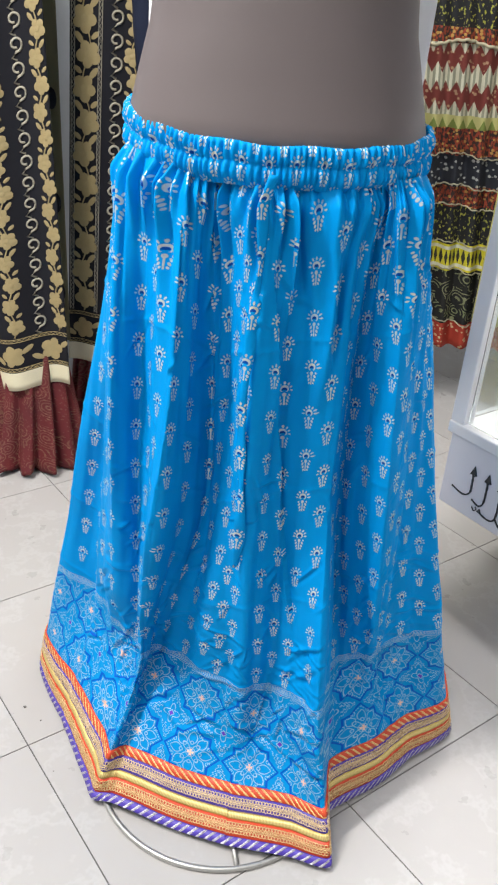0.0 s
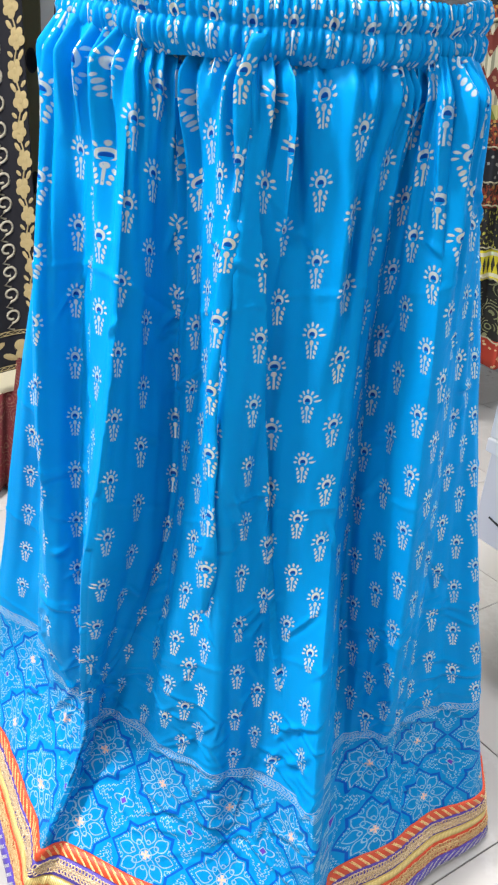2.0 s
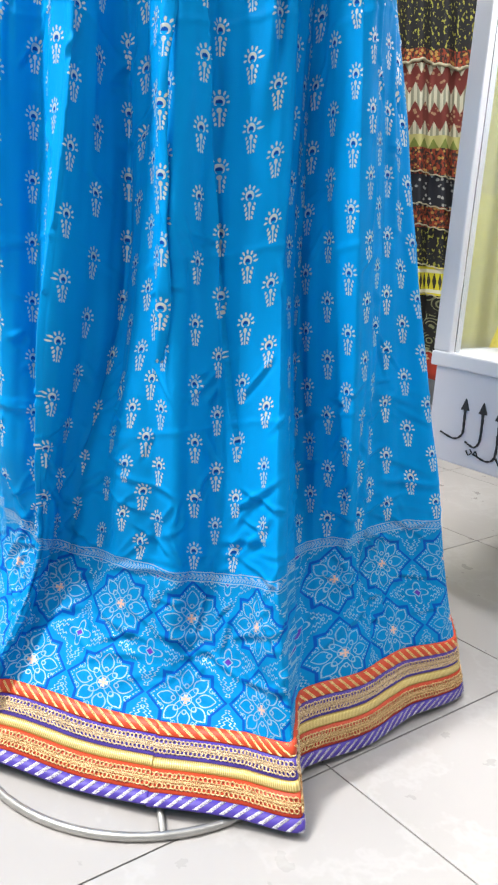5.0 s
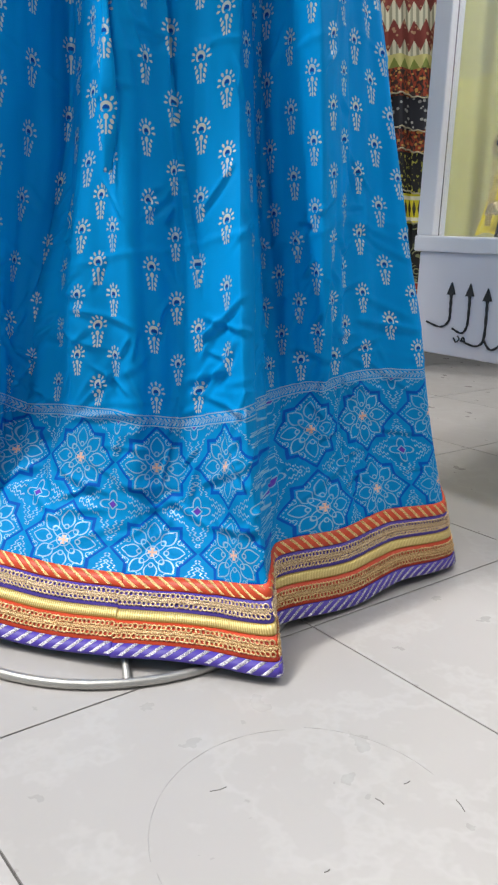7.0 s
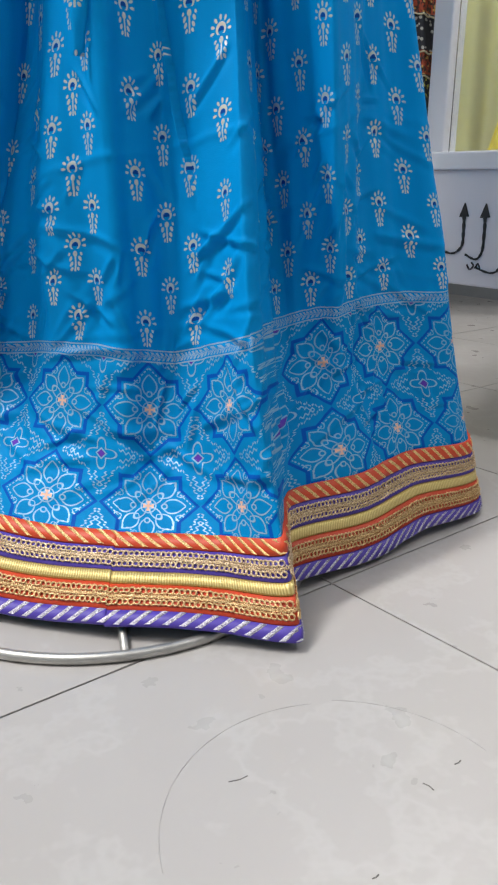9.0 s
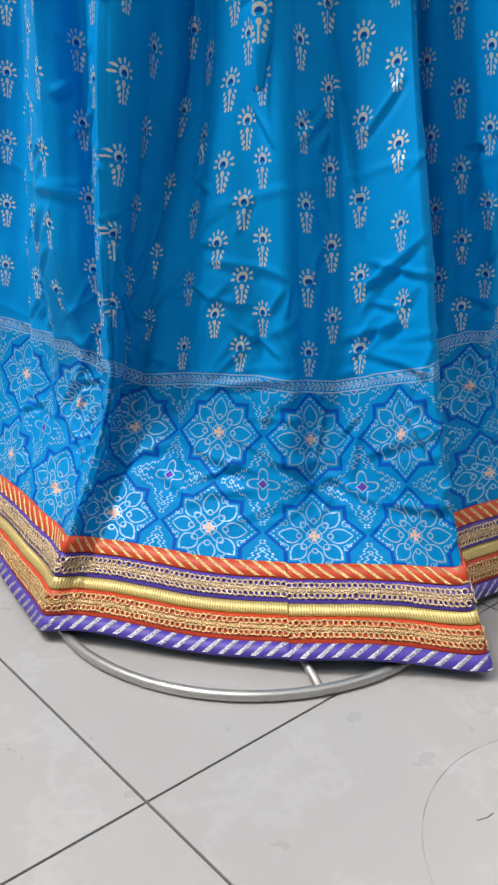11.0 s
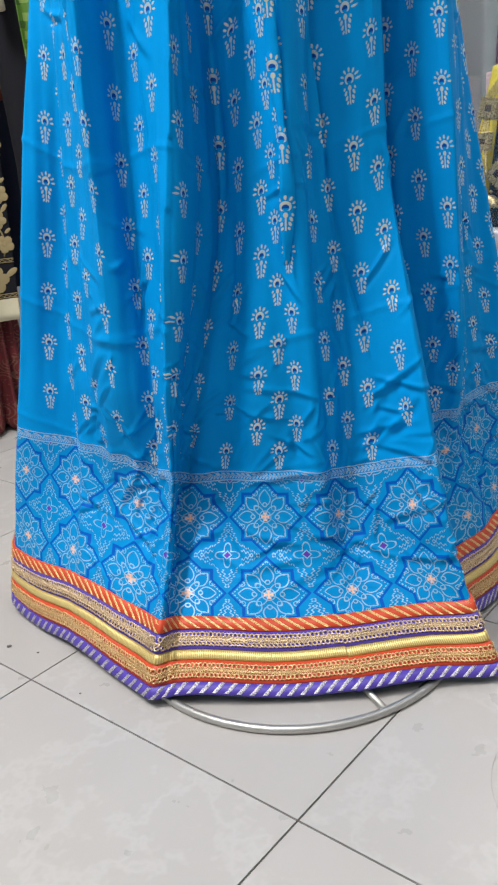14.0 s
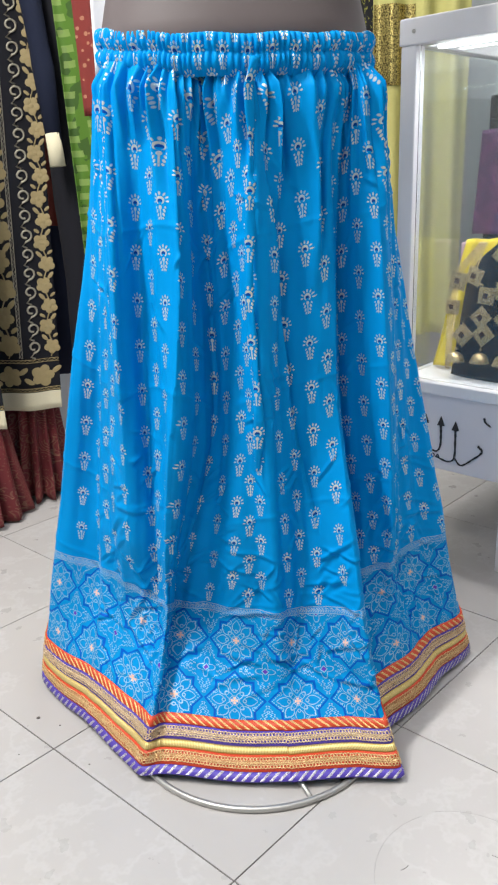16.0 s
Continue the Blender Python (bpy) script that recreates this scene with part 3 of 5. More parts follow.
def tube_light(a, b, turn, watts):
    f = tagged(new("tube_light"), "long white fluorescent tube fitting on the ceiling", "light", "ceiling tubes")
    f.matrix_world = shop_pose(a, b, TOP, turn)
    part("fitting", box(bmesh.new(), -0.62, -0.05, -0.05, 0.62, 0.05, 0, 0.006), M_WHITE, f)
    mesh_object("tube", *tube_mesh([Vector((-0.58, 0, -0.075)), Vector((0.58, 0, -0.075))], 0.014, 10), M_GLOW, f)
    lamp = bpy.data.lights.new("tube_lamp", "AREA")
    lamp.shape, lamp.size, lamp.size_y, lamp.energy, lamp.color = "RECTANGLE", 1.16, 0.12, watts, (1.0, 0.985, 0.96)
    lo = new("tube_lamp", lamp)
    lo.parent = f
    lo.location = (0, 0, -0.1)


tube_light(-0.95, 0.52, 0, 94)
tube_light(-1.35, -0.5, 0, 22)
tube_light(0.6, -1.3, 0, 10)
tube_light(1.25, 0.9, 90, 30)

# ---- waistband, tie and hem braids of the skirt ----
def surface(at_u, height, lift=0.0):
    """Points on the skirt at cloth places at_u along one cloth height."""
    ring = np.array([drape.column(i, np.array([height]), lift)[0] for i in range(NC)])
    j = np.argmin(np.abs(drape.v.mean(0) - height))
    uu = drape.arc[:, j]
    order = np.argsort(uu)
    return np.stack([np.interp(at_u, uu[order], ring[order, k]) for k in range(3)], 1)


WC = (0.135, 1.230)
N = 1440
profile = [(-0.006, -0.010), (-0.002, -0.006), (0.001, -0.003), (0.005, -0.0004), (0.010, 0.0006), (0.016, 0.0), (0.0190, -0.0014), (0.0208, -0.0026), (0.0225, -0.0014), (0.026, 0.0), (0.031, 0.0006), (0.036, 0.0), (0.040, -0.0012), (0.0415, -0.004), (0.039, -0.006), (0.030, -0.007)]
wv, wuv, wf = [], [], []
for j, (h, out) in enumerate(profile):
    puff = max(0.0, out + 0.0030) / 0.0036
    for i in range(N):
        a = 2 * math.pi * i / N
        c, s = math.cos(a), math.sin(a)
        pleat = 0.0040 * abs(math.sin(i * math.pi * 150 / N + 1.5 * math.sin(a * 9))) - 0.0016 + 0.0013 * math.sin(i * 2 * math.pi * 61 / N + j * 0.5) + 0.002 * noise.noise((c * 9, s * 9, j * 0.5))
        pleat *= 0.45 + 0.55 * min(1.0, puff)
        rx, ry = 0.182 + out + pleat, 0.121 + out + pleat
        back = (s + 1) / 2
        z = 0.968 + h + 0.034 * back * (0.45 + h / 0.09) + 0.0012 * math.sin(a * 13) + 0.010 * max(0.0, -c) ** 2
        wv.append((WC[0] + rx * c, WC[1] + ry * s, z))
        wuv.append(((a + math.pi / 2) * 0.30, 0.99 + h * 1.05))
for j in range(len(profile) - 1):
    for i in range(N):
        k = (i + 1) % N
        wf.append((j * N + i, j * N + k, j * N + N + k, j * N + N + i))
mesh_object("waistband", wv, wf, M_CLOTH, skirt, "gathered elastic waistband in two rows", uvs=wuv)

# flat tie hanging from the waist
tv, tuv, tf = [], [], []
for i in range(90):
    t = i / 89
    z = 0.982 - 0.525 * t
    x = 0.131 + 0.004 * math.sin(t * 9) - 0.004 * t + 0.012 * max(0, 0.06 - t) / 0.06
    front = surface(np.linspace(-0.045, 0.012, 12), min(0.955, z + 0.015), 0.0)[:, 1].min() if i % 6 == 0 else front
    y = front - 0.003 - 0.003 * math.sin(t * 17) - 0.004 * max(0.0, 1 - t * 9)
    half = 0.0065 + 0.0016 * math.sin(t * 23)
    tw = 0.7 * math.sin(t * 6.5 + 0.5) + 0.25 * math.sin(t * 40)
    for k in range(5):
        e = (k / 2 - 1) * half
        tv.append((x + e * math.cos(tw), y + e * math.sin(tw) * 0.6 - 0.0015 * (1 - abs(k / 2 - 1)), z))
        tuv.append((0.3 + e, 0.45 + 0.525 * (1 - t)))
for i in range(89):
    for k in range(4):
        tf.append((i * 5 + k, i * 5 + 5 + k, i * 5 + 6 + k, i * 5 + 1 + k))
tie = mesh_object("drawstring", tv, tf, M_CLOTH, skirt, "flat blue cloth tie hanging down the front", uvs=tuv)
thick = tie.modifiers.new("thick", "SOLIDIFY")
thick.thickness = 0.0014

M_ORANGE = plain("orange_red_satin", (0.58, 0.058, 0.015), 0.5, grain=500, vary=0.2)
M_PURPLE = plain("violet_satin", (0.075, 0.045, 0.36), 0.5, grain=500, vary=0.25)
M_GOLD = Mat("gold_lurex_ribbon", 0.42, 0.45)
gu, gv = M_GOLD.uv()
rib = (gu * 2600.0).sin() * 0.5 + 0.5
edge = ((gv - 0.0439).abs() - 0.0042).gt(0.0)
M_GOLD.put("Base Color", M_GOLD.mix((rib * 0.7 + M_GOLD.noise(M_GOLD.coords(), 700.0, 2.0) * 0.3) * (1.0 - edge * 0.8), (0.50, 0.34, 0.09), (0.90, 0.76, 0.34)))
M_GOLD.bump(rib, 0.5, 0.0006)
M_GOLD = M_GOLD.m


def thread(name, dark, light, metal=0.5, rough=0.38, grain=900.0):
    q = Mat(name, rough, metal)
    w = q.coords()
    f = q.noise(w, grain, 2.0)
    q.put("Base Color", q.mix(((f - 0.35) * 3.2).clamp(), dark, light))
    q.bump(f, 0.8, 0.001)
    return q.m


M_GOLDTHREAD = thread("gold_thread", (0.50, 0.24, 0.07), (0.98, 0.76, 0.42))
M_SILVERTHREAD = thread("antique_silver_thread", (0.44, 0.27, 0.14), (0.98, 0.80, 0.54))
M_LUREX = thread("silver_lurex", (0.16, 0.14, 0.24), (0.74, 0.72, 0.74))
M_GLITTER = thread("gold_glitter", (0.50, 0.26, 0.06), (0.95, 0.74, 0.36))


def band(name, v0, v1, lift, material, label):
    """A ribbon sewn round the hem between two cloth heights."""
    hs = [v0, v0 + 0.0006, (v0 + v1) / 2, v1 - 0.0006, v1]
    ls = [0.0002, lift, lift * 1.15, lift, 0.0002]
    pts = np.zeros((NC, len(hs), 3))
    for k, (h, l) in enumerate(zip(hs, ls)):
        for i in range(NC):
            pts[i, k] = drape.column(i, np.array([max(h, 0.0)]), l)[0]
    n = len(hs)
    uu = [(float(drape.arc[i, 3]), h) for i in range(NC) for h in hs]
    fs = [(i * n + k, ((i + 1) % NC) * n + k, ((i + 1) % NC) * n + k + 1, i * n + k + 1) for i in range(NC) for k in range(n - 1)]
    return mesh_object(name, pts.reshape(-1, 3), fs, material, skirt, label, uvs=uu)


EDGES = (0.0, 0.0140, 0.0380, 0.0498, 0.0722, 0.0878)
hem_cord = band("hem_edging", EDGES[0], EDGES[1], 0.0030, M_PURPLE, "violet edging with slanting silver stripes")
red_band = band("lower_braid", EDGES[1], EDGES[2], 0.0018, M_ORANGE, "orange-red ribbon with gold looped braid")
band("gold_ribbon", EDGES[2], EDGES[3], 0.0024, M_GOLD, "ribbed gold ribbon")
violet_band = band("upper_braid", EDGES[3], EDGES[4], 0.0018, M_PURPLE, "violet ribbon with antique looped braid")
orange_band = band("top_edging", EDGES[4], EDGES[5], 0.0026, M_ORANGE, "orange-red edging with slanting gold stripes")

U0, U1 = -0.75, 0.75


def slants(name, v0, v1, pitch, wide, lean, lift, material, parent):
    """Slanting raised stripes across a ribbon."""
    bag = Bag()
    hs = np.linspace(v0 + 0.0008, v1 - 0.0008, 4)
    lines = {}
    starts = np.arange(U0, U1, pitch)
    jit = np.array([noise.noise((s * 37, v0 * 99, 0.3)) for s in starts]) * pitch * 0.12
    for k, h in enumerate(hs):
        off = lean * (h - v0)
        for side in (0, 1, 2):
            mid = 0.0010 if side == 1 else 0.0
            lines[k, side] = surface(starts + jit + off + wide * (side / 2 - 0.5), h, lift + mid)
    for i in range(len(starts)):
        vs = [lines[k, s][i] for k in range(4) for s in range(3)]
        fs = [(k * 3 + s, k * 3 + s + 1, k * 3 + s + 4, k * 3 + s + 3) for k in range(3) for s in range(2)]
        bag.add(vs, fs)
    tagged(bag.make(name, material, parent), kind="stuff")


slants("silver_stripe_work", EDGES[0], EDGES[1], 0.0138, 0.0052, 1.15, 0.0034, M_LUREX, hem_cord)
slants("gold_stripe_work", EDGES[4], EDGES[5], 0.0132, 0.0048, -1.25, 0.0029, M_GLITTER, orange_band)


def loops(name, v0, v1, material, parent, seed):
    """A looped metal braid: two rows of rings with twisted cords between."""
    bag = Bag()
    rnd = random.Random(seed)
    vm, gap = (v0 + v1) / 2, (v1 - v0) * 0.215
    pitch = 0.0047
    at = np.arange(U0, U1, pitch)
    for sgn in (-1, 1):
        c = surface(at, vm + sgn * gap, 0.0030)
        r = surface(at + 0.001, vm + sgn * gap, 0.0030)
        up = surface(at, vm + sgn * gap + 0.001, 0.0030)
        for i in range(len(at)):
            e1, e2 = r[i] - c[i], up[i] - c[i]
            e1, e2 = e1 / (np.linalg.norm(e1) + 1e-9), e2 / (np.linalg.norm(e2) + 1e-9)
            n = np.cross(e1, e2)
            big = 0.0026 * rnd.uniform(0.9, 1.1)
            tilt = rnd.uniform(-0.4, 0.4)
            pts = [Vector(c[i] + big * (math.cos(a) * e1 + math.sin(a) * (e2 + n * tilt))) for a in np.linspace(0, 2 * math.pi, 9)[:-1]]
            bag.add(*tube_mesh(pts, 0.0010, 4, True))
    fineu = np.arange(U0, U1, 0.0021)
    for ph in (0, 1, 2):
        wav = vm + 0.0022 * np.sin(fineu / pitch * math.pi * 2 + ph * 2.1)
        low, high = surface(fineu, vm - 0.003, 0.0030), surface(fineu, vm + 0.003, 0.0030)
        f = ((wav - vm) / 0.006 + 0.5)[:, None]
        line = low * (1 - f) + high * f
        # the cord is cut where the cloth folds back sharply
        run = [Vector(line[0])]
        for p in line[1:]:
            if (Vector(p) - run[-1]).length > 0.012:
                if len(run) > 3:
                    bag.add(*tube_mesh(run, 0.0009, 4))
                run = []
            run.append(Vector(p))
        bag.add(*tube_mesh(run, 0.0009, 4))
    tagged(bag.make(name, material, parent), kind="stuff")


loops("gold_loop_braid", EDGES[1], EDGES[2], M_GOLDTHREAD, red_band, 3)
loops("antique_loop_braid", EDGES[3], EDGES[4], M_SILVERTHREAD, violet_band, 5)

# ---- showcase ----
M_LILAC = plain("white_laminate", (0.70, 0.69, 0.73), 0.4, grain=20, vary=0.04, bump=0.05)
M_MARK = plain("black_marker", (0.02, 0.02, 0.022), 0.6, grain=200)
M_GLASS = Mat("hazed_glass", 0.02)
# a trace of diffuse white: painted haze for grey reflections and dust
M_GLASS.put("Transmission Weight", 0.965).put("Base Color", (0.90, 0.94, 0.95)).put("IOR", 1.45)
M_GLASS = M_GLASS.m
SA, SB, SD, SL = 0.936, 0.380, 0.46, 1.25     # front plane, near corner, depth, length along the grid
case = tagged(new("showcase"), "white-framed glass showcase on legs with marker drawings", "showcase")
case.matrix_world = shop_pose(SA, SB)
# local: x runs back into the shop, -y along the front
part("base_box", box(bmesh.new(), 0.004, -SL, 0.215, SD, -0.008, 0.386, 0.003), M_LILAC, case)
part("deck", box(bmesh.new(), -0.004, -SL - 0.004, 0.386, SD + 0.004, 0.0, 0.412, 0.003), M_WHITE, case)
for x0, y0 in ((0, -0.036), (SD - 0.034, -0.036), (0, -SL), (SD - 0.034, -SL)):
    part("post", box(bmesh.new(), x0, y0, 0.412, x0 + 0.034, y0 + 0.036, 1.076, 0.003), M_WHITE, case)
for x0, y0 in ((0.02, -0.30), (SD - 0.06, -0.30), (0.02, -SL + 0.01), (SD - 0.06, -SL + 0.01)):
    part("leg", box(bmesh.new(), x0, y0, 0.0, x0 + 0.04, y0 + 0.04, 0.215, 0.002), M_LILAC, case)
bm = bmesh.new()
box(bm, -0.003, -SL - 0.003, 1.076, 0.036, 0.003, 1.124, 0.003)
box(bm, SD - 0.036, -SL - 0.003, 1.0765, SD + 0.003, 0.003, 1.1235, 0.003)
box(bm, 0.036, -0.036, 1.077, SD - 0.036, 0.002, 1.123, 0.003)
box(bm, 0.036, -SL - 0.002, 1.077, SD - 0.036, -SL + 0.036, 1.123, 0.003)
part("top_frame", bm, M_WHITE, case)
for d in ((0.014, -SL + 0.036, 0.4125, 0.018, -0.036, 1.076), (SD - 0.018, -SL + 0.036, 0.4125, SD - 0.014, -0.036, 1.076), (0.034, -0.020, 0.4125, SD - 0.034, -0.016, 1.076), (0.036, -SL + 0.036, 1.098, SD - 0.036, -0.036, 1.102)):
    g = part("glass_pane", box(bmesh.new(), *d), M_GLASS, case)
    g.visible_shadow = False
part("screw", bmesh.ops.create_uvsphere(bm := bmesh.new(), u_segments=10, v_segments=6, radius=0.004, matrix=Matrix.Translation((-0.003, -0.03, 1.10))) and bm, M_STEEL, case)

lamp = bpy.data.lights.new("case_lamp", "AREA")
lamp.shape, lamp.size, lamp.size_y, lamp.energy, lamp.color = "RECTANGLE", 0.02, SL - 0.2, 2.2, (0.95, 0.98, 1.0)
part("led_strip", box(bmesh.new(), 0.04, -SL + 0.08, 1.07, 0.055, -0.06, 1.076), M_GLOW, case, "glowing white light strip")
lo = new("case_lamp", lamp)
lo.parent = case
lo.location = (0.06, -SL / 2, 1.066)


def stroke(points, w0, w1, closed_tip=False):
    """A brushed line on the showcase's front panel: (along, height) pairs."""
    pts = [Vector((0.0, -p[0], p[1])) for p in points]
    n = 28
    par = np.linspace(0, 1, len(pts))
    fine = spline(np.column_stack([par, np.array([[p.y, p.z] for p in pts])]), np.linspace(0, 1, n))
    vs, fs = [], []
    for i in range(n):
        d = fine[min(i + 1, n - 1)] - fine[max(i - 1, 0)]
        d = d / (np.linalg.norm(d) + 1e-9)
        t = i / (n - 1)
        w = (w0 * (1 - t) + w1 * t) * (1 + 0.25 * math.sin(i * 1.7))
        for s in (-1, 1):
            vs.append((0.0016, fine[i][0] - s * d[1] * w, fine[i][1] + s * d[0] * w))
            vs.append((0.0048, fine[i][0] - s * d[1] * w, fine[i][1] + s * d[0] * w))
    for i in range(n - 1):
        a, b = i * 4, i * 4 + 4
        fs += [(a, a + 2, b + 2, b), (a, b, b + 1, a + 1), (a + 2, a + 3, b + 3, b + 2)]
    return vs, fs


def arrow(at, foot, sweep, height=0.332):
    """A hand-drawn arrow that rises from a sweeping tail."""
    bag = Bag()
    bag.add(*stroke([(at, height - 0.012), (at + 0.001, height - 0.035), (at, foot + 0.012), (at + sweep * 0.35, foot), (at + sweep, foot + 0.006)], 0.0022, 0.0012))
    h = [(at, height + 0.006), (at - 0.0085, height - 0.015), (at + 0.0085, height - 0.014)]
    bag.add([(0.0012, -p[0], p[1]) for p in h] + [(0.0048, -p[0], p[1]) for p in h], [(0, 1, 2), (0, 3, 4, 1), (1, 4, 5, 2), (2, 5, 3, 0)])
    bag.make("drawn_arrow", M_MARK, case, "hand-drawn black arrow", smooth=False)


arrow(0.085, 0.262, -0.048)
arrow(0.123, 0.256, -0.03)
arrow(0.158, 0.238, -0.045, 0.327)
bag = Bag()
bag.add(*stroke([(0.158, 0.250), (0.175, 0.236), (0.200, 0.254), (0.222, 0.276), (0.212, 0.288)], 0.0014, 0.0022))
bag.make("drawn_curl", M_MARK, case, "hand-drawn black curl", smooth=False)
bag = Bag()
bag.add(*stroke([(0.222, 0.352), (0.226, 0.343), (0.238, 0.335)], 0.0022, 0.001))
bag.make("drawn_curl", M_MARK, case, "hand-drawn black curl", smooth=False)
bag = Bag()
bag.add(*stroke([(0.268, 0.365), (0.266, 0.330), (0.269, 0.290)], 0.0016, 0.001))
bag.make("drawn_line", M_MARK, case, "hand-drawn black line", smooth=False)
bag = Bag()
bag.add(*stroke([(0.098, 0.247), (0.104, 0.240), (0.110, 0.246), (0.106, 0.251)], 0.0008, 0.0006))
bag.add(*stroke([(0.114, 0.243), (0.118, 0.250), (0.123, 0.241)], 0.0008, 0.0006))
bag.make("scribble", M_MARK, case, "small illegible marker scribble", smooth=False)

# ---- in the showcase ----
M_VELVET = plain("black_velvet", (0.008, 0.008, 0.009), 0.95, grain=400, spec=0.15)
M_JEWEL = thread("old_gold_metal", (0.16, 0.09, 0.025), (0.98, 0.80, 0.46), 0.9, 0.3, 420.0)
M_STONE = plain("dark_gem", (0.04, 0.015, 0.01), 0.2)
M_YELLOW = plain("yellow_satin", (0.80, 0.62, 0.02), 0.45, grain=60, vary=0.08)
M_PINK = plain("pale_pink_card", (0.72, 0.50, 0.56), 0.6)
DECK = 0.412


def shop_mesh(ob, a, b, z=0.0, turn=0.0):
    ob.matrix_world = shop_pose(a, b, z, turn)
    return ob


# bust display: a leaning board with neck and shoulders; local y is along the front, x back
def bust(name):
    prof = [(0.0, 0.115), (0.04, 0.112), (0.12, 0.108), (0.20, 0.104), (0.235, 0.092), (0.262, 0.066), (0.280, 0.044), (0.320, 0.037), (0.362, 0.036), (0.376, 0.030)]
    pz, pw = np.array([p[0] for p in prof]), np.array([p[1] for p in prof])
    vs, fs = [], []
    n = 40
    zs = np.linspace(0, 0.376, n)
    for i, z in enumerate(zs):
        w = np.interp(z, pz, pw)
        dep = 0.034 if z < 0.25 else 0.034 - (z - 0.25) * 0.1
        cx = 0.02 + z * 0.16
        for k in range(24):
            a = 2 * math.pi * k / 24
            c, s = math.cos(a), math.sin(a)
            vs.append((cx + dep * c * (0.8 if c < 0 else 0.5), w * math.copysign(abs(s) ** 0.75, s), z))
    for i in range(n - 1):
        for k in range(24):
            l = (k + 1) % 24
            fs.append((i * 24 + k, i * 24 + l, i * 24 + 24 + l, i * 24 + 24 + k))
    fs += [tuple(range(24))[::-1], tuple((n - 1) * 24 + k for k in range(24))]
    return mesh_object(name, vs, fs, M_VELVET)


BA, BB = 1.015, 0.175
tagged(shop_mesh(bust("necklace_stand"), BA, BB, DECK), "black velvet bust for showing necklaces", "display bust")


def plaque(bag, gems, c, size, turn, tip=0.0):
    """A square pierced gold plaque with a dark gem; c = (x, y, z) local."""
    m = Matrix.Translation(c) @ Matrix.Rotation(tip, 4, "Y") @ Matrix.Rotation(turn, 4, "X")
    for s, x0, x1 in ((1.0, 0.0, 0.0035), (0.82, -0.003, 0.0), (0.52, -0.0055, -0.003)):
        h = size * s / 2
        v = [(x, y, z) for x in (x0, x1) for y, z in ((-h, -h), (h, -h), (h, h), (-h, h))]
        bag.add([m @ Vector(p) for p in v], [(0, 1, 2, 3), (4, 7, 6, 5), (0, 4, 5, 1), (1, 5, 6, 2), (2, 6, 7, 3), (3, 7, 4, 0)])
    h = size * 0.13
    v = [(-0.0075, -h, -h), (-0.0075, h, -h), (-0.0075, h, h), (-0.0075, -h, h), (-0.005, -h * 1.3, -h * 1.3), (-0.005, h * 1.3, -h * 1.3), (-0.005, h * 1.3, h * 1.3), (-0.005, -h * 1.3, h * 1.3)]
    gems.add([m @ Vector(p) for p in v], [(0, 1, 2, 3), (0, 4, 5, 1), (1, 5, 6, 2), (2, 6, 7, 3), (3, 7, 4, 0)])
    # rim of beads
    for i in range(4):
        for k in range(7):
            e = (k / 6 - 0.5) * size
            y, z = ((e, -size / 2), (size / 2, e), (e, size / 2), (-size / 2, e))[i]
            bead(bag, m @ Vector((-0.001, y, z)), size * 0.055)


def bead(bag, c, r):
    v = [Vector(c) + Vector(d) * r for d in ((1, 0, 0), (0, 1, 0), (-1, 0, 0), (0, -1, 0), (0, 0, 1), (0, 0, -1))]
    bag.add(v, [(0, 1, 4), (1, 2, 4), (2, 3, 4), (3, 0, 4), (1, 0, 5), (2, 1, 5), (3, 2, 5), (0, 3, 5)])


def bell(bag, c, r):
    """A domed jhumka bell with a beaded rim."""
    vs, fs = [], []
    prof = [(0.0, 0.15), (-0.15, 0.55), (-0.45, 0.9), (-0.8, 1.05), (-1.05, 1.1), (-1.15, 1.0), (-1.2, 0.7)]
    for z, w in prof:
        for k in range(16):
            a = 2 * math.pi * k / 16
            rr = r * w * (1 + 0.04 * math.cos(a * 8))
            vs.append(Vector(c) + Vector((rr * math.cos(a), rr * math.sin(a), z * r)))
    for i in range(len(prof) - 1):
        for k in range(16):
            l = (k + 1) % 16
            fs.append((i * 16 + k, i * 16 + l, i * 16 + 16 + l, i * 16 + 16 + k))
    bag.add(vs, fs)
    for k in range(16):
        a = 2 * math.pi * k / 16
        bead(bag, Vector(c) + Vector((r * 1.1 * math.cos(a), r * 1.1 * math.sin(a), -1.2 * r)), r * 0.13)


def face(z):
    """How far the bust's front stands back at height z."""
    return 0.02 + z * 0.16 - 0.034


neck = tagged(new("necklace"), "heavy old-gold plaque necklace hung on the black bust", "necklace")
shop_mesh(neck, BA, BB, DECK)
# each plaque: along, height over the deck, size, turn
for y, z, size, turn in ((0.070, 0.217, 0.034, 0.35), (0.037, 0.178, 0.034, 0.06), (0.043, 0.133, 0.034, 0.78), (0.080, 0.093, 0.036, 0.72), (0.033, 0.098, 0.036, 0.80), (0.012, 0.262, 0.034, 0.7), (0.0, 0.190, 0.034, 0.0), (-0.037, 0.178, 0.034, -0.06), (-0.010, 0.133, 0.034, 0.78), (-0.070, 0.217, 0.034, -0.35), (0.106, 0.205, 0.036, 0.15), (0.112, 0.150, 0.03, 0.05)):
    bag, gems = Bag(), Bag()
    plaque(bag, gems, (face(z) - 0.004, y, z), size, turn, 0.12)
    p = bag.make("plaque", M_JEWEL, neck, smooth=False)
    gems.make("gem", M_STONE, p, "dark square gem", smooth=False)
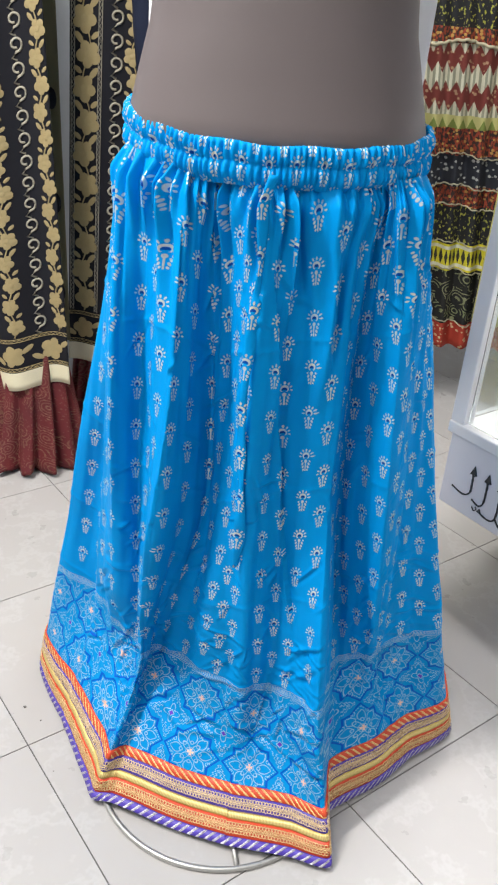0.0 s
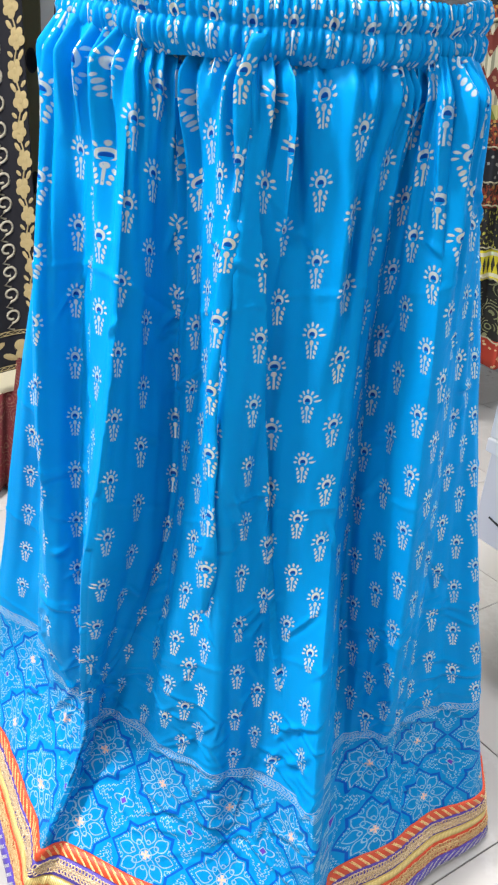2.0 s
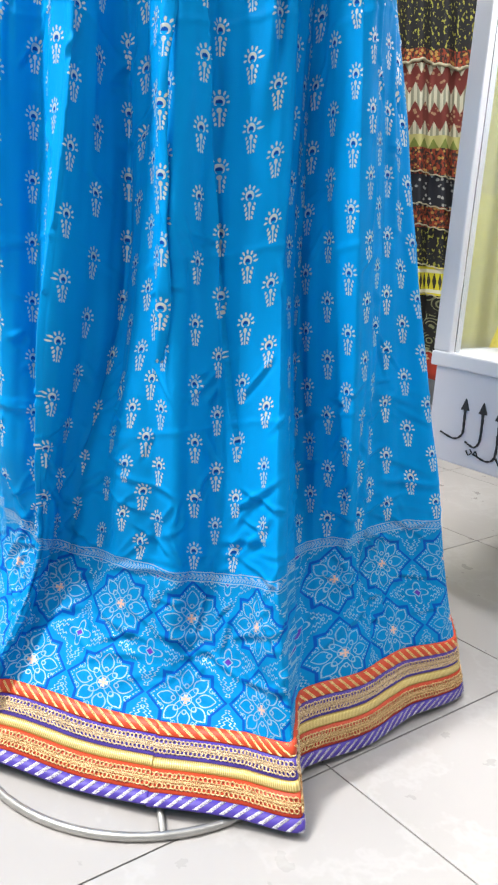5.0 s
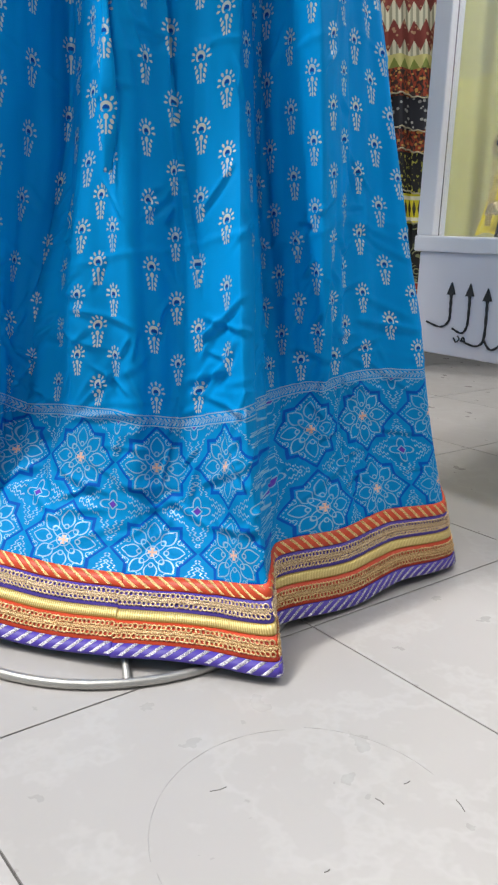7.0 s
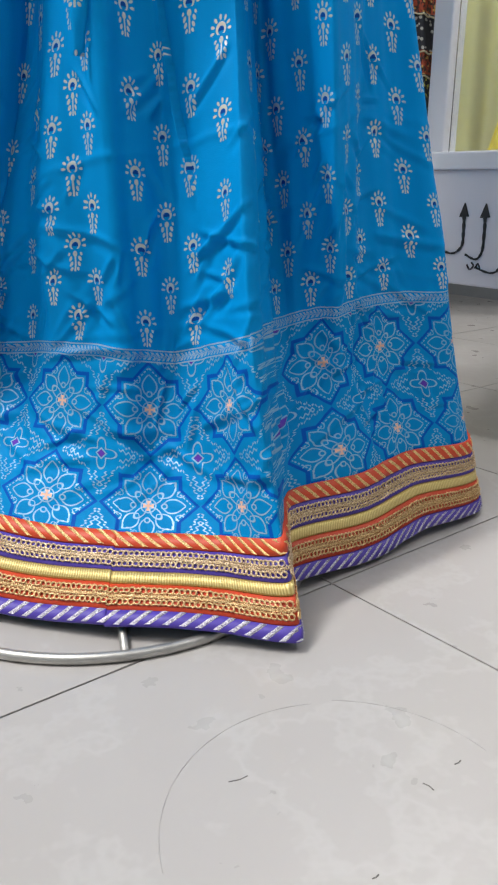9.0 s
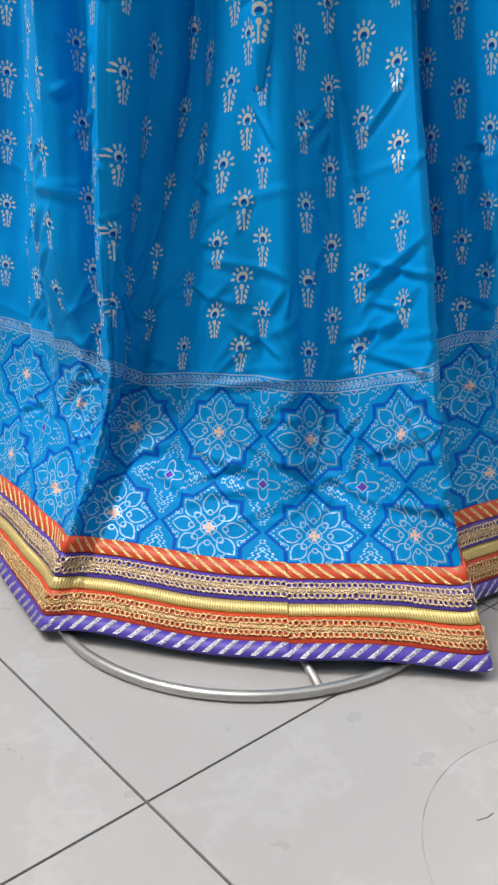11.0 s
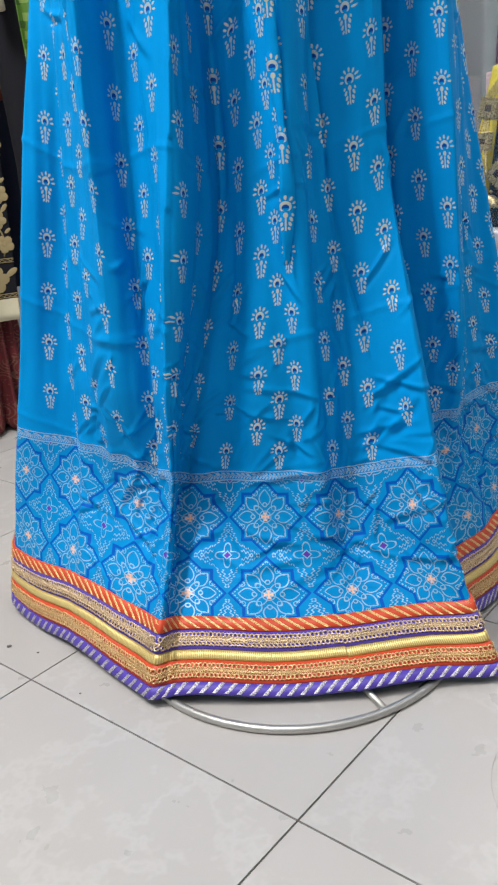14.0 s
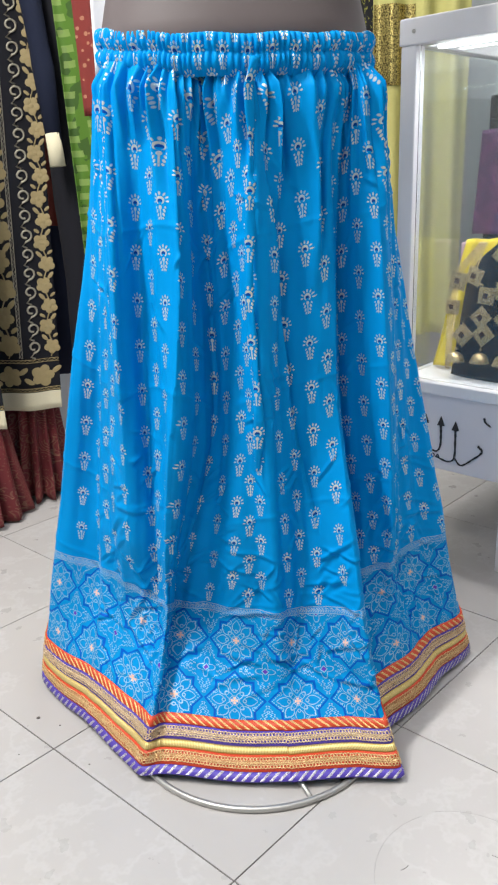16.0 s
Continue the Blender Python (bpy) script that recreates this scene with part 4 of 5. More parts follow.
for y, z in ((0.088, 0.058), (0.031, 0.062), (-0.02, 0.062)):
    bag = Bag()
    bell(bag, (face(z) - 0.012, y, z), 0.0175)
    bead(bag, Vector((face(z) - 0.008, y, z + 0.006)), 0.004)
    bag.make("bell_drop", M_JEWEL, neck)
for y0, z0, y1, z1 in ((0.106, 0.225, 0.062, 0.285), (0.074, 0.235, 0.055, 0.285), (0.112, 0.165, 0.108, 0.19), (0.112, 0.135, 0.106, 0.02), (0.012, 0.28, 0.008, 0.32), (0.055, 0.20, 0.066, 0.205)):
    for k in range(4):
        off = (k - 1.5) * 0.0055
        bag = Bag()
        m = max(5, int(math.hypot(y1 - y0, z1 - z0) / 0.0038))
        for i in range(m + 1):
            t = i / m
            z = z0 + (z1 - z0) * t
            bead(bag, Vector((face(z) - 0.005, y0 + (y1 - y0) * t + off * (1 - 0.5 * t), z)), 0.0024)
        bag.make("bead_string", M_JEWEL, neck, smooth=False)


def drape_sheet(name, corners, nx, nz, wave, amp, material, thick=0.002, seed=0.0):
    """A cloth hung between four corners (top first), with folds."""
    tl, tr, bl, br = (Vector(c) for c in corners)
    nrm = (tr - tl).cross(bl - tl).normalized()
    vs, uv = [], []
    for j in range(nz + 1):
        t = j / nz
        for i in range(nx + 1):
            s = i / nx
            p = (tl * (1 - s) + tr * s) * (1 - t) + (bl * (1 - s) + br * s) * t
            f = math.sin(s * wave * 2 * math.pi + seed + 0.8 * math.sin(t * 3 + seed)) * amp * (0.5 + 0.5 * t)
            f += noise.noise((s * 7 + seed, t * 5, seed)) * amp * 0.8
            vs.append(p + nrm * f)
            uv.append((s * (tr - tl).length, t * (bl - tl).length))
    w = nx + 1
    fs = [(j * w + i, j * w + i + 1, j * w + w + i + 1, j * w + w + i) for j in range(nz) for i in range(nx)]
    ob = mesh_object(name, vs, fs, material, uvs=uv)
    md = ob.modifiers.new("thick", "SOLIDIFY")
    md.thickness = thick
    return ob


yel = drape_sheet("yellow_scarf", (shop(1.13, 0.318, 0.695), shop(1.16, 0.20, 0.70), shop(1.055, 0.352, DECK + 0.006), shop(1.075, 0.255, DECK + 0.006)), 30, 30, 2.2, 0.010, M_YELLOW, 0.002, 1.3)
tagged(yel, "bright yellow satin scarf draped behind the bust", "scarf")

M_SHAWL = Mat("purple_patterned_shawl", 0.8)
su, sv = M_SHAWL.uv()
wv = M_SHAWL.vec(su, sv)
rings = (M_SHAWL.voronoi(wv, 46.0) * 30.0).sin().gt(0.6) * M_SHAWL.noise(wv, 26.0, 2.0).gt(0.5)
dots = M_SHAWL.voronoi(wv, 130.0).lt(0.22)
M_SHAWL.put("Base Color", M_SHAWL.mix((rings + dots * 0.6).clamp() * 0.5, (0.055, 0.012, 0.06), (0.32, 0.12, 0.25)))
M_SHAWL = M_SHAWL.m
riser = part("display_riser", box(bmesh.new(), 0, -0.34, 0.0, 0.14, 0.0, 0.585, 0.004), M_VELVET)
tagged(shop_mesh(riser, 1.235, 0.335, DECK), "tall black velvet display block", "display block")
sh = drape_sheet("purple_shawl", (shop(1.226, 0.345, 0.925), shop(1.226, 0.05, 0.94), shop(1.215, 0.352, 0.70), shop(1.215, 0.05, 0.705)), 40, 24, 4.0, 0.004, M_SHAWL, 0.002, 0.4)
tagged(sh, "purple patterned shawl hung over the black block", "shawl")
pk = part("pink_box", box(bmesh.new(), 0, -0.12, 0, 0.07, 0.0, 0.275, 0.003), M_PINK)
tagged(shop_mesh(pk, 1.145, 0.34 - 0.0, DECK), "pale pink card box beside the bust", "box")
ear = tagged(new("earring"), "gold flower earring pinned to the black block", "earring")
shop_mesh(ear, 1.222, 0.28, DECK + 0.585)
bag = Bag()
for k in range(10):
    a = 2 * math.pi * k / 10
    bead(bag, Vector((0, 0.015 * math.cos(a), 0.012 + 0.012 * math.sin(a))), 0.0055)
bead(bag, Vector((-0.002, 0, 0.012)), 0.009)
bag.make("petal_ring", M_JEWEL, ear)

# ---- clothes hanging at the back ----
M_BLACKCLOTH = plain("black_cotton", (0.012, 0.012, 0.016), 0.9, grain=500, spec=0.2)
M_NAVY = plain("navy_cotton", (0.012, 0.016, 0.035), 0.85, grain=400, spec=0.2)
M_CREAM = plain("cream_embroidery_thread", (0.33, 0.255, 0.12), 0.7, grain=700, vary=0.3, bump=0.6)
M_CREAMBAND = plain("cream_cotton_band", (0.66, 0.60, 0.42), 0.8, grain=300)
M_GREYTHREAD = plain("grey_gold_thread", (0.34, 0.31, 0.24), 0.6, grain=700, vary=0.3)


class Sheet:
    """A hanging garment panel: s across in metres from its left edge, h up from its lower edge."""

    def __init__(self, x0, x1, y, z0, z1, lean=0.0, waves=2.0, amp=0.012, seed=0.0, slope=0.0):
        self.x0, self.x1, self.y, self.z0, self.z1 = x0, x1, y, z0, z1
        self.lean, self.waves, self.amp, self.seed, self.slope = lean, waves, amp, seed, slope

    def at(self, s, h, lift=0.0):
        w = self.x1 - self.x0
        f = s / w
        up = h / (self.z1 - self.z0)
        y = self.y + self.amp * (1 - 0.4 * up) * math.sin(f * self.waves * 2 * math.pi + self.seed + up) - lift
        return Vector((self.x0 + s + self.lean * h, y, self.z0 + self.slope * (f - 0.5) + h))

    def panel(self, name, material, parent, h0, h1, lift=0.0, nx=40, nz=30, label="", s0=0.0, s1=None):
        s1 = self.x1 - self.x0 if s1 is None else s1
        vs, uv = [], []
        for layer in (0, 1):
            for j in range(nz + 1):
                for i in range(nx + 1):
                    s, h = s0 + (s1 - s0) * i / nx, h0 + (h1 - h0) * j / nz
                    vs.append(self.at(s, h, lift - 0.0025 * layer))
                    uv.append((s, h))
        w, half = nx + 1, (nx + 1) * (nz + 1)
        fs = []
        for j in range(nz):
            for i in range(nx):
                a = j * w + i
                fs.append((a, a + 1, a + w + 1, a + w))
                fs.append((half + a, half + a + w, half + a + w + 1, half + a + 1))
        for i in range(nx):
            fs.append((i, half + i, half + i + 1, i + 1))
        for j in range(nz):
            a = j * w
            fs.append((a, a + w, half + a + w, half + a))
            b = j * w + nx
            fs.append((b, half + b, half + b + w, b + w))
        return mesh_object(name, vs, fs, material, parent, label, uvs=uv)

    def petal(self, bag, s, h, r, ang, long=1.0, lift=0.0015):
        pts = [self.at(s, h, lift + 0.0022)]
        for k in range(10):
            a = 2 * math.pi * k / 10
            x, y = r * long * math.cos(a), r * math.sin(a)
            pts.append(self.at(s + x * math.cos(ang) - y * math.sin(ang), h + x * math.sin(ang) + y * math.cos(ang), lift))
        bag.add(pts, [(0, k + 1, (k + 1) % 10 + 1) for k in range(10)])

    def flower(self, bag, s, h, r, turn=0.0):
        for k in range(5):
            a = turn + math.pi / 2 + k * 2 * math.pi / 5
            self.petal(bag, s + r * 0.56 * math.cos(a), h + r * 0.56 * math.sin(a), r * (0.42 + 0.05 * (k % 2)), a, 1.05, 0.0015 + 0.0003 * k)
        self.petal(bag, s, h, r * 0.3, 0, 1.0, 0.0036)

    def line(self, bag, pts, r):
        bag.add(*tube_mesh([self.at(s, h, 0.0014) for s, h in pts], r, 5))

    def vine(self, bag, s, h0, h1, pitch, r):
        n = int((h1 - h0) / pitch)
        self.line(bag, [(s + r * 0.35 * math.sin(k * math.pi / 4), h0 + (h1 - h0) * k / (n * 4)) for k in range(n * 4 + 1)], 0.0018)
        for i in range(n):
            h = h0 + (i + 0.5) * pitch
            sg = (-1) ** i
            self.flower(bag, s + 0.005 * sg, h, r * 1.02, 0.5 * sg)
            self.petal(bag, s - sg * r * 0.62, h + pitch * 0.46, r * 0.24, math.pi / 2 + 0.7 * sg, 2.2)
            self.petal(bag, s + sg * r * 0.72, h + pitch * 0.54, r * 0.20, math.pi / 2 - 0.9 * sg, 2.0)

    def swirls(self, bag, s, h0, h1, pitch, r):
        n = int((h1 - h0) / pitch)
        for i in range(n):
            h = h0 + (i + 0.5) * pitch
            pts = []
            for k in range(16):
                t = k / 15
                a = -math.pi * 0.5 + t * math.pi * 2.1
                q = r * (1.0 - 0.55 * t)
                pts.append((s + q * math.cos(a), h + q * math.sin(a) + r * 0.15))
            pts = [(s + r * 0.1, h - pitch * 0.62), (s - r * 0.6, h - pitch * 0.5)] + pts
            self.line(bag, pts, 0.0028)

    def lace(self, bag, s, h0, h1, wide=0.004):
        n = int((h1 - h0) / 0.006)
        for side in (-1, 1):
            self.line(bag, [(s + side * wide, h0 + (h1 - h0) * k / 60) for k in range(61)], 0.0009)
        self.line(bag, [(s + wide * 0.6 * (-1) ** k, h0 + (h1 - h0) * k / n) for k in range(n + 1)], 0.0008)

    def lace_across(self, bag, h, s0, s1, wide=0.004):
        n = int((s1 - s0) / 0.006)
        for side in (-1, 1):
            self.line(bag, [(s0 + (s1 - s0) * k / 40, h + side * wide) for k in range(41)], 0.0009)
        self.line(bag, [(s0 + (s1 - s0) * k / n, h + wide * 0.6 * (-1) ** k) for k in range(n + 1)], 0.0008)


def jacket(sheet, columns, label, inner=None):
    """A black embroidered long jacket. columns: (place, kind)."""
    root = tagged(new("embroidered_jacket"), label, "jacket", "hanging jackets")
    H, W = sheet.z1 - sheet.z0, sheet.x1 - sheet.x0
    sheet.panel("jacket_panel", M_BLACKCLOTH, root, 0.03, H)
    sheet.panel("hem_band", M_CREAMBAND, root, 0.0, 0.05, 0.002, 40, 3, "plain cream cotton hem band")
    bag = Bag()
    n = max(1, int(W / 0.085))
    for i in range(n):
        s = (i + 0.5) * W / n
        sheet.flower(bag, s, 0.095, 0.030, 0.3 * (-1) ** i)
        for sg in (-1, 1):
            sheet.petal(bag, s + sg * 0.036, 0.095 + sg * 0.014, 0.007, sg * 0.6, 2.2)
    sheet.lace_across(bag, 0.057, 0.0, W)
    sheet.lace_across(bag, 0.136, 0.0, W)
    for s, kind in columns:
        if kind == "vine":
            sheet.vine(bag, s, 0.145, H, 0.054, 0.0205)
        if kind == "wide":
            sheet.vine(bag, s, 0.145, H, 0.073, 0.030)
    tagged(bag.make("flower_embroidery", M_CREAM, root, "raised cream flower embroidery"), kind="stuff")
    for s, kind in columns:
        if kind not in ("swirl", "lace"):
            continue
        bag = Bag()
        if kind == "swirl":
            sheet.swirls(bag, s, 0.148, H, 0.048, 0.0155)
        else:
            sheet.lace(bag, s, 0.145, H)
        ob = bag.make("scroll_cord" if kind == "swirl" else "lace_edging", M_GREYTHREAD, root, "dull gold scroll cord" if kind == "swirl" else "dull gold lace edging")
        tagged(ob, kind="stuff")
    return root


RAIL = 1.62
jacket(Sheet(-0.448, -0.276, 2.2, 0.262, RAIL - 0.01, 0.048, 1.2, 0.010, 0.6), ((0.153, "vine"), (0.112, "swirl"), (0.076, "lace"), (0.042, "wide"), (0.008, "lace")), "long black jacket with cream flower and scroll embroidery, hung behind")
jacket(Sheet(-0.770, -0.396, 2.05, 0.222, RAIL - 0.01, -0.02, 2.2, 0.022, 2.2, 0.075), ((0.352, "vine"), (0.300, "swirl"), (0.244, "vine"), (0.186, "swirl"), (0.130, "vine"), (0.07, "swirl")), "long black jacket with cream flower and scroll embroidery, hung in front")

M_OLIVE = plain("olive_cotton", (0.13, 0.115, 0.06), 0.85, grain=300)
# placket with toggles between the two jackets
pl = tagged(new("placket"), "dull olive placket strip with black toggles hung between the jackets", "placket")
s = Sheet(-0.478, -0.438, 2.19, 0.32, RAIL - 0.01, 0.004, 0.3, 0.003, 0.0)
s.panel("placket_strip", M_OLIVE, pl, 0.0, s.z1 - s.z0, nx=6)
for z in (0.46, 0.69, 0.93, 1.16):
    bm = bmesh.new()
    bmesh.ops.create_uvsphere(bm, u_segments=14, v_segments=10, radius=0.016, matrix=Matrix.Translation((-0.452 + 0.004 * (z - 0.32), 2.172, z)) @ Matrix.Diagonal((0.8, 0.6, 1.5, 1)))
    part("toggle", bm, M_BLACKCLOTH, pl, "black cloth toggle", True)

M_PAISLEY = Mat("dark_red_paisley", 0.8)
pu, pv = M_PAISLEY.uv()
pw = M_PAISLEY.vec(pu, pv)
cells = M_PAISLEY.voronoi(pw, 26.0)
ringp = (cells * 40.0).sin().gt(0.55) * M_PAISLEY.noise(pw, 14.0, 2.0).gt(0.47)
spots = M_PAISLEY.voronoi(pw, 150.0).lt(0.28)
M_PAISLEY.put("Base Color", M_PAISLEY.mix((ringp * 0.38 + spots * 0.3).clamp(), M_PAISLEY.mix(M_PAISLEY.noise(pw, 9.0, 3.0), (0.045, 0.004, 0.008), (0.16, 0.011, 0.012)), M_PAISLEY.mix(M_PAISLEY.noise(pw, 30.0, 2.0), (0.26, 0.12, 0.08), (0.14, 0.11, 0.06))))
M_PAISLEY = M_PAISLEY.m


def hanging_skirt(cx, cy, w, z0, z1, material, label, seed, flare=1.35, folds=7, depth=0.10):
    """A full gathered skirt hanging by its waist: a closed, folded bell."""
    vs, uv, fs = [], [], []
    n, m = 160, 40
    for j in range(m + 1):
        t = j / m
        z = z1 + (z0 - z1) * t
        rw = w / 2 * (0.75 + (flare - 0.75) * t)
        for i in range(n):
            a = 2 * math.pi * i / n
            k = 1 + (0.05 + 0.13 * t) * math.sin(a * folds * 2 + seed + math.sin(t * 2 + a)) + 0.05 * t * math.sin(a * folds * 5 + seed * 2)
            vs.append((cx + rw * k * math.cos(a), cy + depth * (0.2 + 0.8 * t * t) * k * math.sin(a), z + (0.006 * math.sin(a * folds * 2) if j == m else 0)))
            uv.append((a * w * 0.7, t * (z1 - z0)))
    for j in range(m):
        for i in range(n):
            k = (i + 1) % n
            fs.append((j * n + i, j * n + n + i, j * n + n + k, j * n + k))
    ob = mesh_object("hanging_skirt", vs, fs, material, uvs=uv)
    md = ob.modifiers.new("thick", "SOLIDIFY")
    md.thickness = 0.002
    return tagged(ob, label, "skirt", "hanging skirts")


hanging_skirt(-0.545, 2.10, 0.22, 0.012, 0.55, M_PAISLEY, "dark red paisley skirt hanging under the black jackets", 0.4, depth=0.12)
hanging_skirt(-0.375, 2.28, 0.13, 0.012, 0.60, M_PAISLEY, "dark red paisley skirt hanging under the black jackets", 2.1, depth=0.12)


def trousers(cx, cy, w, z0, z1, material, label, lean=0.0):
    pts = [Vector((cx + lean * (z1 - z) , cy, z)) for z in np.linspace(z0, z1, 14)]
    v, f = tube_mesh(pts, lambda t: w * (0.42 + 0.12 * t + 0.03 * math.sin(t * 19)), 20)
    return v, f


sl = tagged(new("navy_garment"), "navy long-sleeved garment with white cuff on the rail", "garment")
mesh_object("body", *trousers(-0.275, 2.42, 0.15, 0.32, RAIL - 0.02, M_NAVY, ""), M_NAVY, sl)
mesh_object("sleeve", *tube_mesh([Vector((-0.205, 2.10, 0.90)), Vector((-0.215, 2.11, 1.1)), Vector((-0.24, 2.14, 1.35)), Vector((-0.25, 2.3, RAIL - 0.03))], lambda t: 0.0165 + 0.0255 * t, 16), M_NAVY, sl)
mesh_object("cuff", *tube_mesh([Vector((-0.204, 2.095, 0.885)), Vector((-0.206, 2.098, 0.92)), Vector((-0.209, 2.10, 0.958))], lambda t: 0.0185 - 0.001 * t, 16), M_CREAMBAND, sl, "turned-back white cuff")
bk = tagged(new("black_trousers"), "black trousers hanging on the rail", "trousers")
for dx in (-0.02, 0.06):
    mesh_object("trouser_leg", *trousers(-0.16 + dx, 2.2, 0.11, 0.30, RAIL - 0.02, M_BLACKCLOTH, "", 0.0), M_BLACKCLOTH, bk)

M_GREEN = Mat("green_block_print", 0.75)
gu, gv = M_GREEN.uv()
stripe = ((gv * 210.0).sin().gt(0.1)) * ((gu * 120.0 + (gv * 25.0).sin()).sin().gt(0.0))
blot = M_GREEN.noise(M_GREEN.vec(gu, gv), 22.0, 2.0).gt(0.54)
M_GREEN.put("Base Color", M_GREEN.mix(stripe * 0.55, M_GREEN.mix(blot, (0.07, 0.16, 0.01), (0.035, 0.085, 0.008)), (0.26, 0.36, 0.10)))
M_GREEN = M_GREEN.m
g = tagged(new("green_dress"), "green block-printed dress hanging on the rail", "dress")
s = Sheet(-0.150, -0.02, 1.95, 0.66, RAIL - 0.01, -0.03, 1.6, 0.018, 0.3)
s.panel("dress_panel", M_GREEN, g, 0.0, s.z1 - s.z0, nx=50)
M_REDPRINT = Mat("rust_print", 0.8)
ru, rv = M_REDPRINT.uv()
rw = M_REDPRINT.vec(ru, rv)
M_REDPRINT.put("Base Color", M_REDPRINT.mix(M_REDPRINT.voronoi(rw, 60.0).lt(0.25) * 0.6, M_REDPRINT.mix(M_REDPRINT.noise(rw, 20.0), (0.12, 0.012, 0.01), (0.25, 0.03, 0.02)), (0.5, 0.25, 0.14)))
M_REDPRINT = M_REDPRINT.m
g = tagged(new("rust_scarf"), "rust-red printed scarf hanging beside the green dress", "scarf")
s = Sheet(-0.118, -0.03, 1.9, 0.98, RAIL - 0.01, -0.02, 1.2, 0.012, 1.3)
s.panel("scarf_panel", M_REDPRINT, g, 0.0, s.z1 - s.z0)
g = tagged(new("rust_kurta"), "plain rust-red kurta hanging between black clothes", "kurta")
s = Sheet(-0.30, -0.235, 2.29, 0.74, RAIL - 0.01, 0.03, 0.8, 0.01, 0.3)
s.panel("kurta_panel", plain("rust_cotton", (0.20, 0.03, 0.018), 0.8, grain=300), g, 0.0, s.z1 - s.z0)

# white garment on a form straight behind the mannequin
M_WHITECLOTH = plain("white_cotton", (0.74, 0.74, 0.76), 0.8, grain=200, vary=0.06)
wk = tagged(new("white_kurta"), "white cotton kurta hanging behind the mannequin", "kurta")
s = Sheet(-0.062, 0.316, 1.41, 1.0, RAIL - 0.01, 0.02, 3.0, 0.007, 0.5)
s.panel("kurta_panel", M_WHITECLOTH, wk, 0.0, s.z1 - s.z0, nx=60)

# yellow dress with gold sequins, beyond the showcase's corner
M_YELDRESS = plain("pale_yellow_georgette", (0.52, 0.48, 0.16), 0.7, grain=150, vary=0.1)
M_SEQUIN = thread("gold_sequins", (0.05, 0.035, 0.01), (0.80, 0.64, 0.22), 0.8, 0.3, 230.0)
yd = tagged(new("yellow_dress"), "pale yellow dress with gold sequinned yoke on the rail", "dress")
s = Sheet(0.735, 1.05, 2.72, 0.30, RAIL - 0.01, 0.0, 3.2, 0.022, 0.2)
s.panel("dress_panel", M_YELDRESS, yd, 0.0, s.z1 - s.z0, nx=60)
s.panel("sequin_panel", M_SEQUIN, yd, 0.80, 1.03, 0.004, 40, 20, "gold sequin work", 0.0, 0.13)

# tiered skirt of many printed bands
M_TIER = Mat("tiered_print", 0.85)
u, v = M_TIER.uv()
tw = M_TIER.vec(u, v)
leaf = M_TIER.noise(M_TIER.vec(u * 2.2, v), 75.0, 2.0)
speck = M_TIER.voronoi(tw, 70.0).lt(0.30)
zig = ((v * 1.0 + (u * 34.0).op("PINGPONG", 0.5) * 0.06) * 62.0).sin()
black = M_TIER.mix((leaf - 0.60).gt(0.0) * 0.85, (0.010, 0.010, 0.012), M_TIER.mix(M_TIER.noise(tw, 18.0, 2.0), (0.62, 0.58, 0.06), (0.18, 0.20, 0.05)))
ikat = M_TIER.mix(zig.gt(0.05), M_TIER.mix(speck * 0.7, (0.15, 0.025, 0.018), (0.42, 0.28, 0.16)), M_TIER.mix((u * 420.0).sin().gt(0.1) * 0.7, (0.55, 0.53, 0.40), (0.12, 0.13, 0.09)))
olive = M_TIER.mix(zig.gt(0.2), (0.16, 0.20, 0.04), (0.45, 0.42, 0.16))
rust = M_TIER.mix(speck, M_TIER.mix(leaf.gt(0.5), (0.26, 0.04, 0.015), (0.03, 0.015, 0.012)), (0.42, 0.24, 0.06))
paint = M_TIER.mix(speck * 0.7, (0.014, 0.016, 0.024), (0.45, 0.45, 0.42))
tri = ((u * 70.0).op("PINGPONG", 0.5) - ((v - 0.3025).abs() * 14.0)).gt(0.12)
yell = M_TIER.mix(((v - 0.3025).abs() * 260.0).sin().gt(0.2) * (v - 0.3025).abs().gt(0.022), M_TIER.mix(tri, (0.62, 0.55, 0.03), (0.03, 0.03, 0.02)), (0.66, 0.64, 0.52))
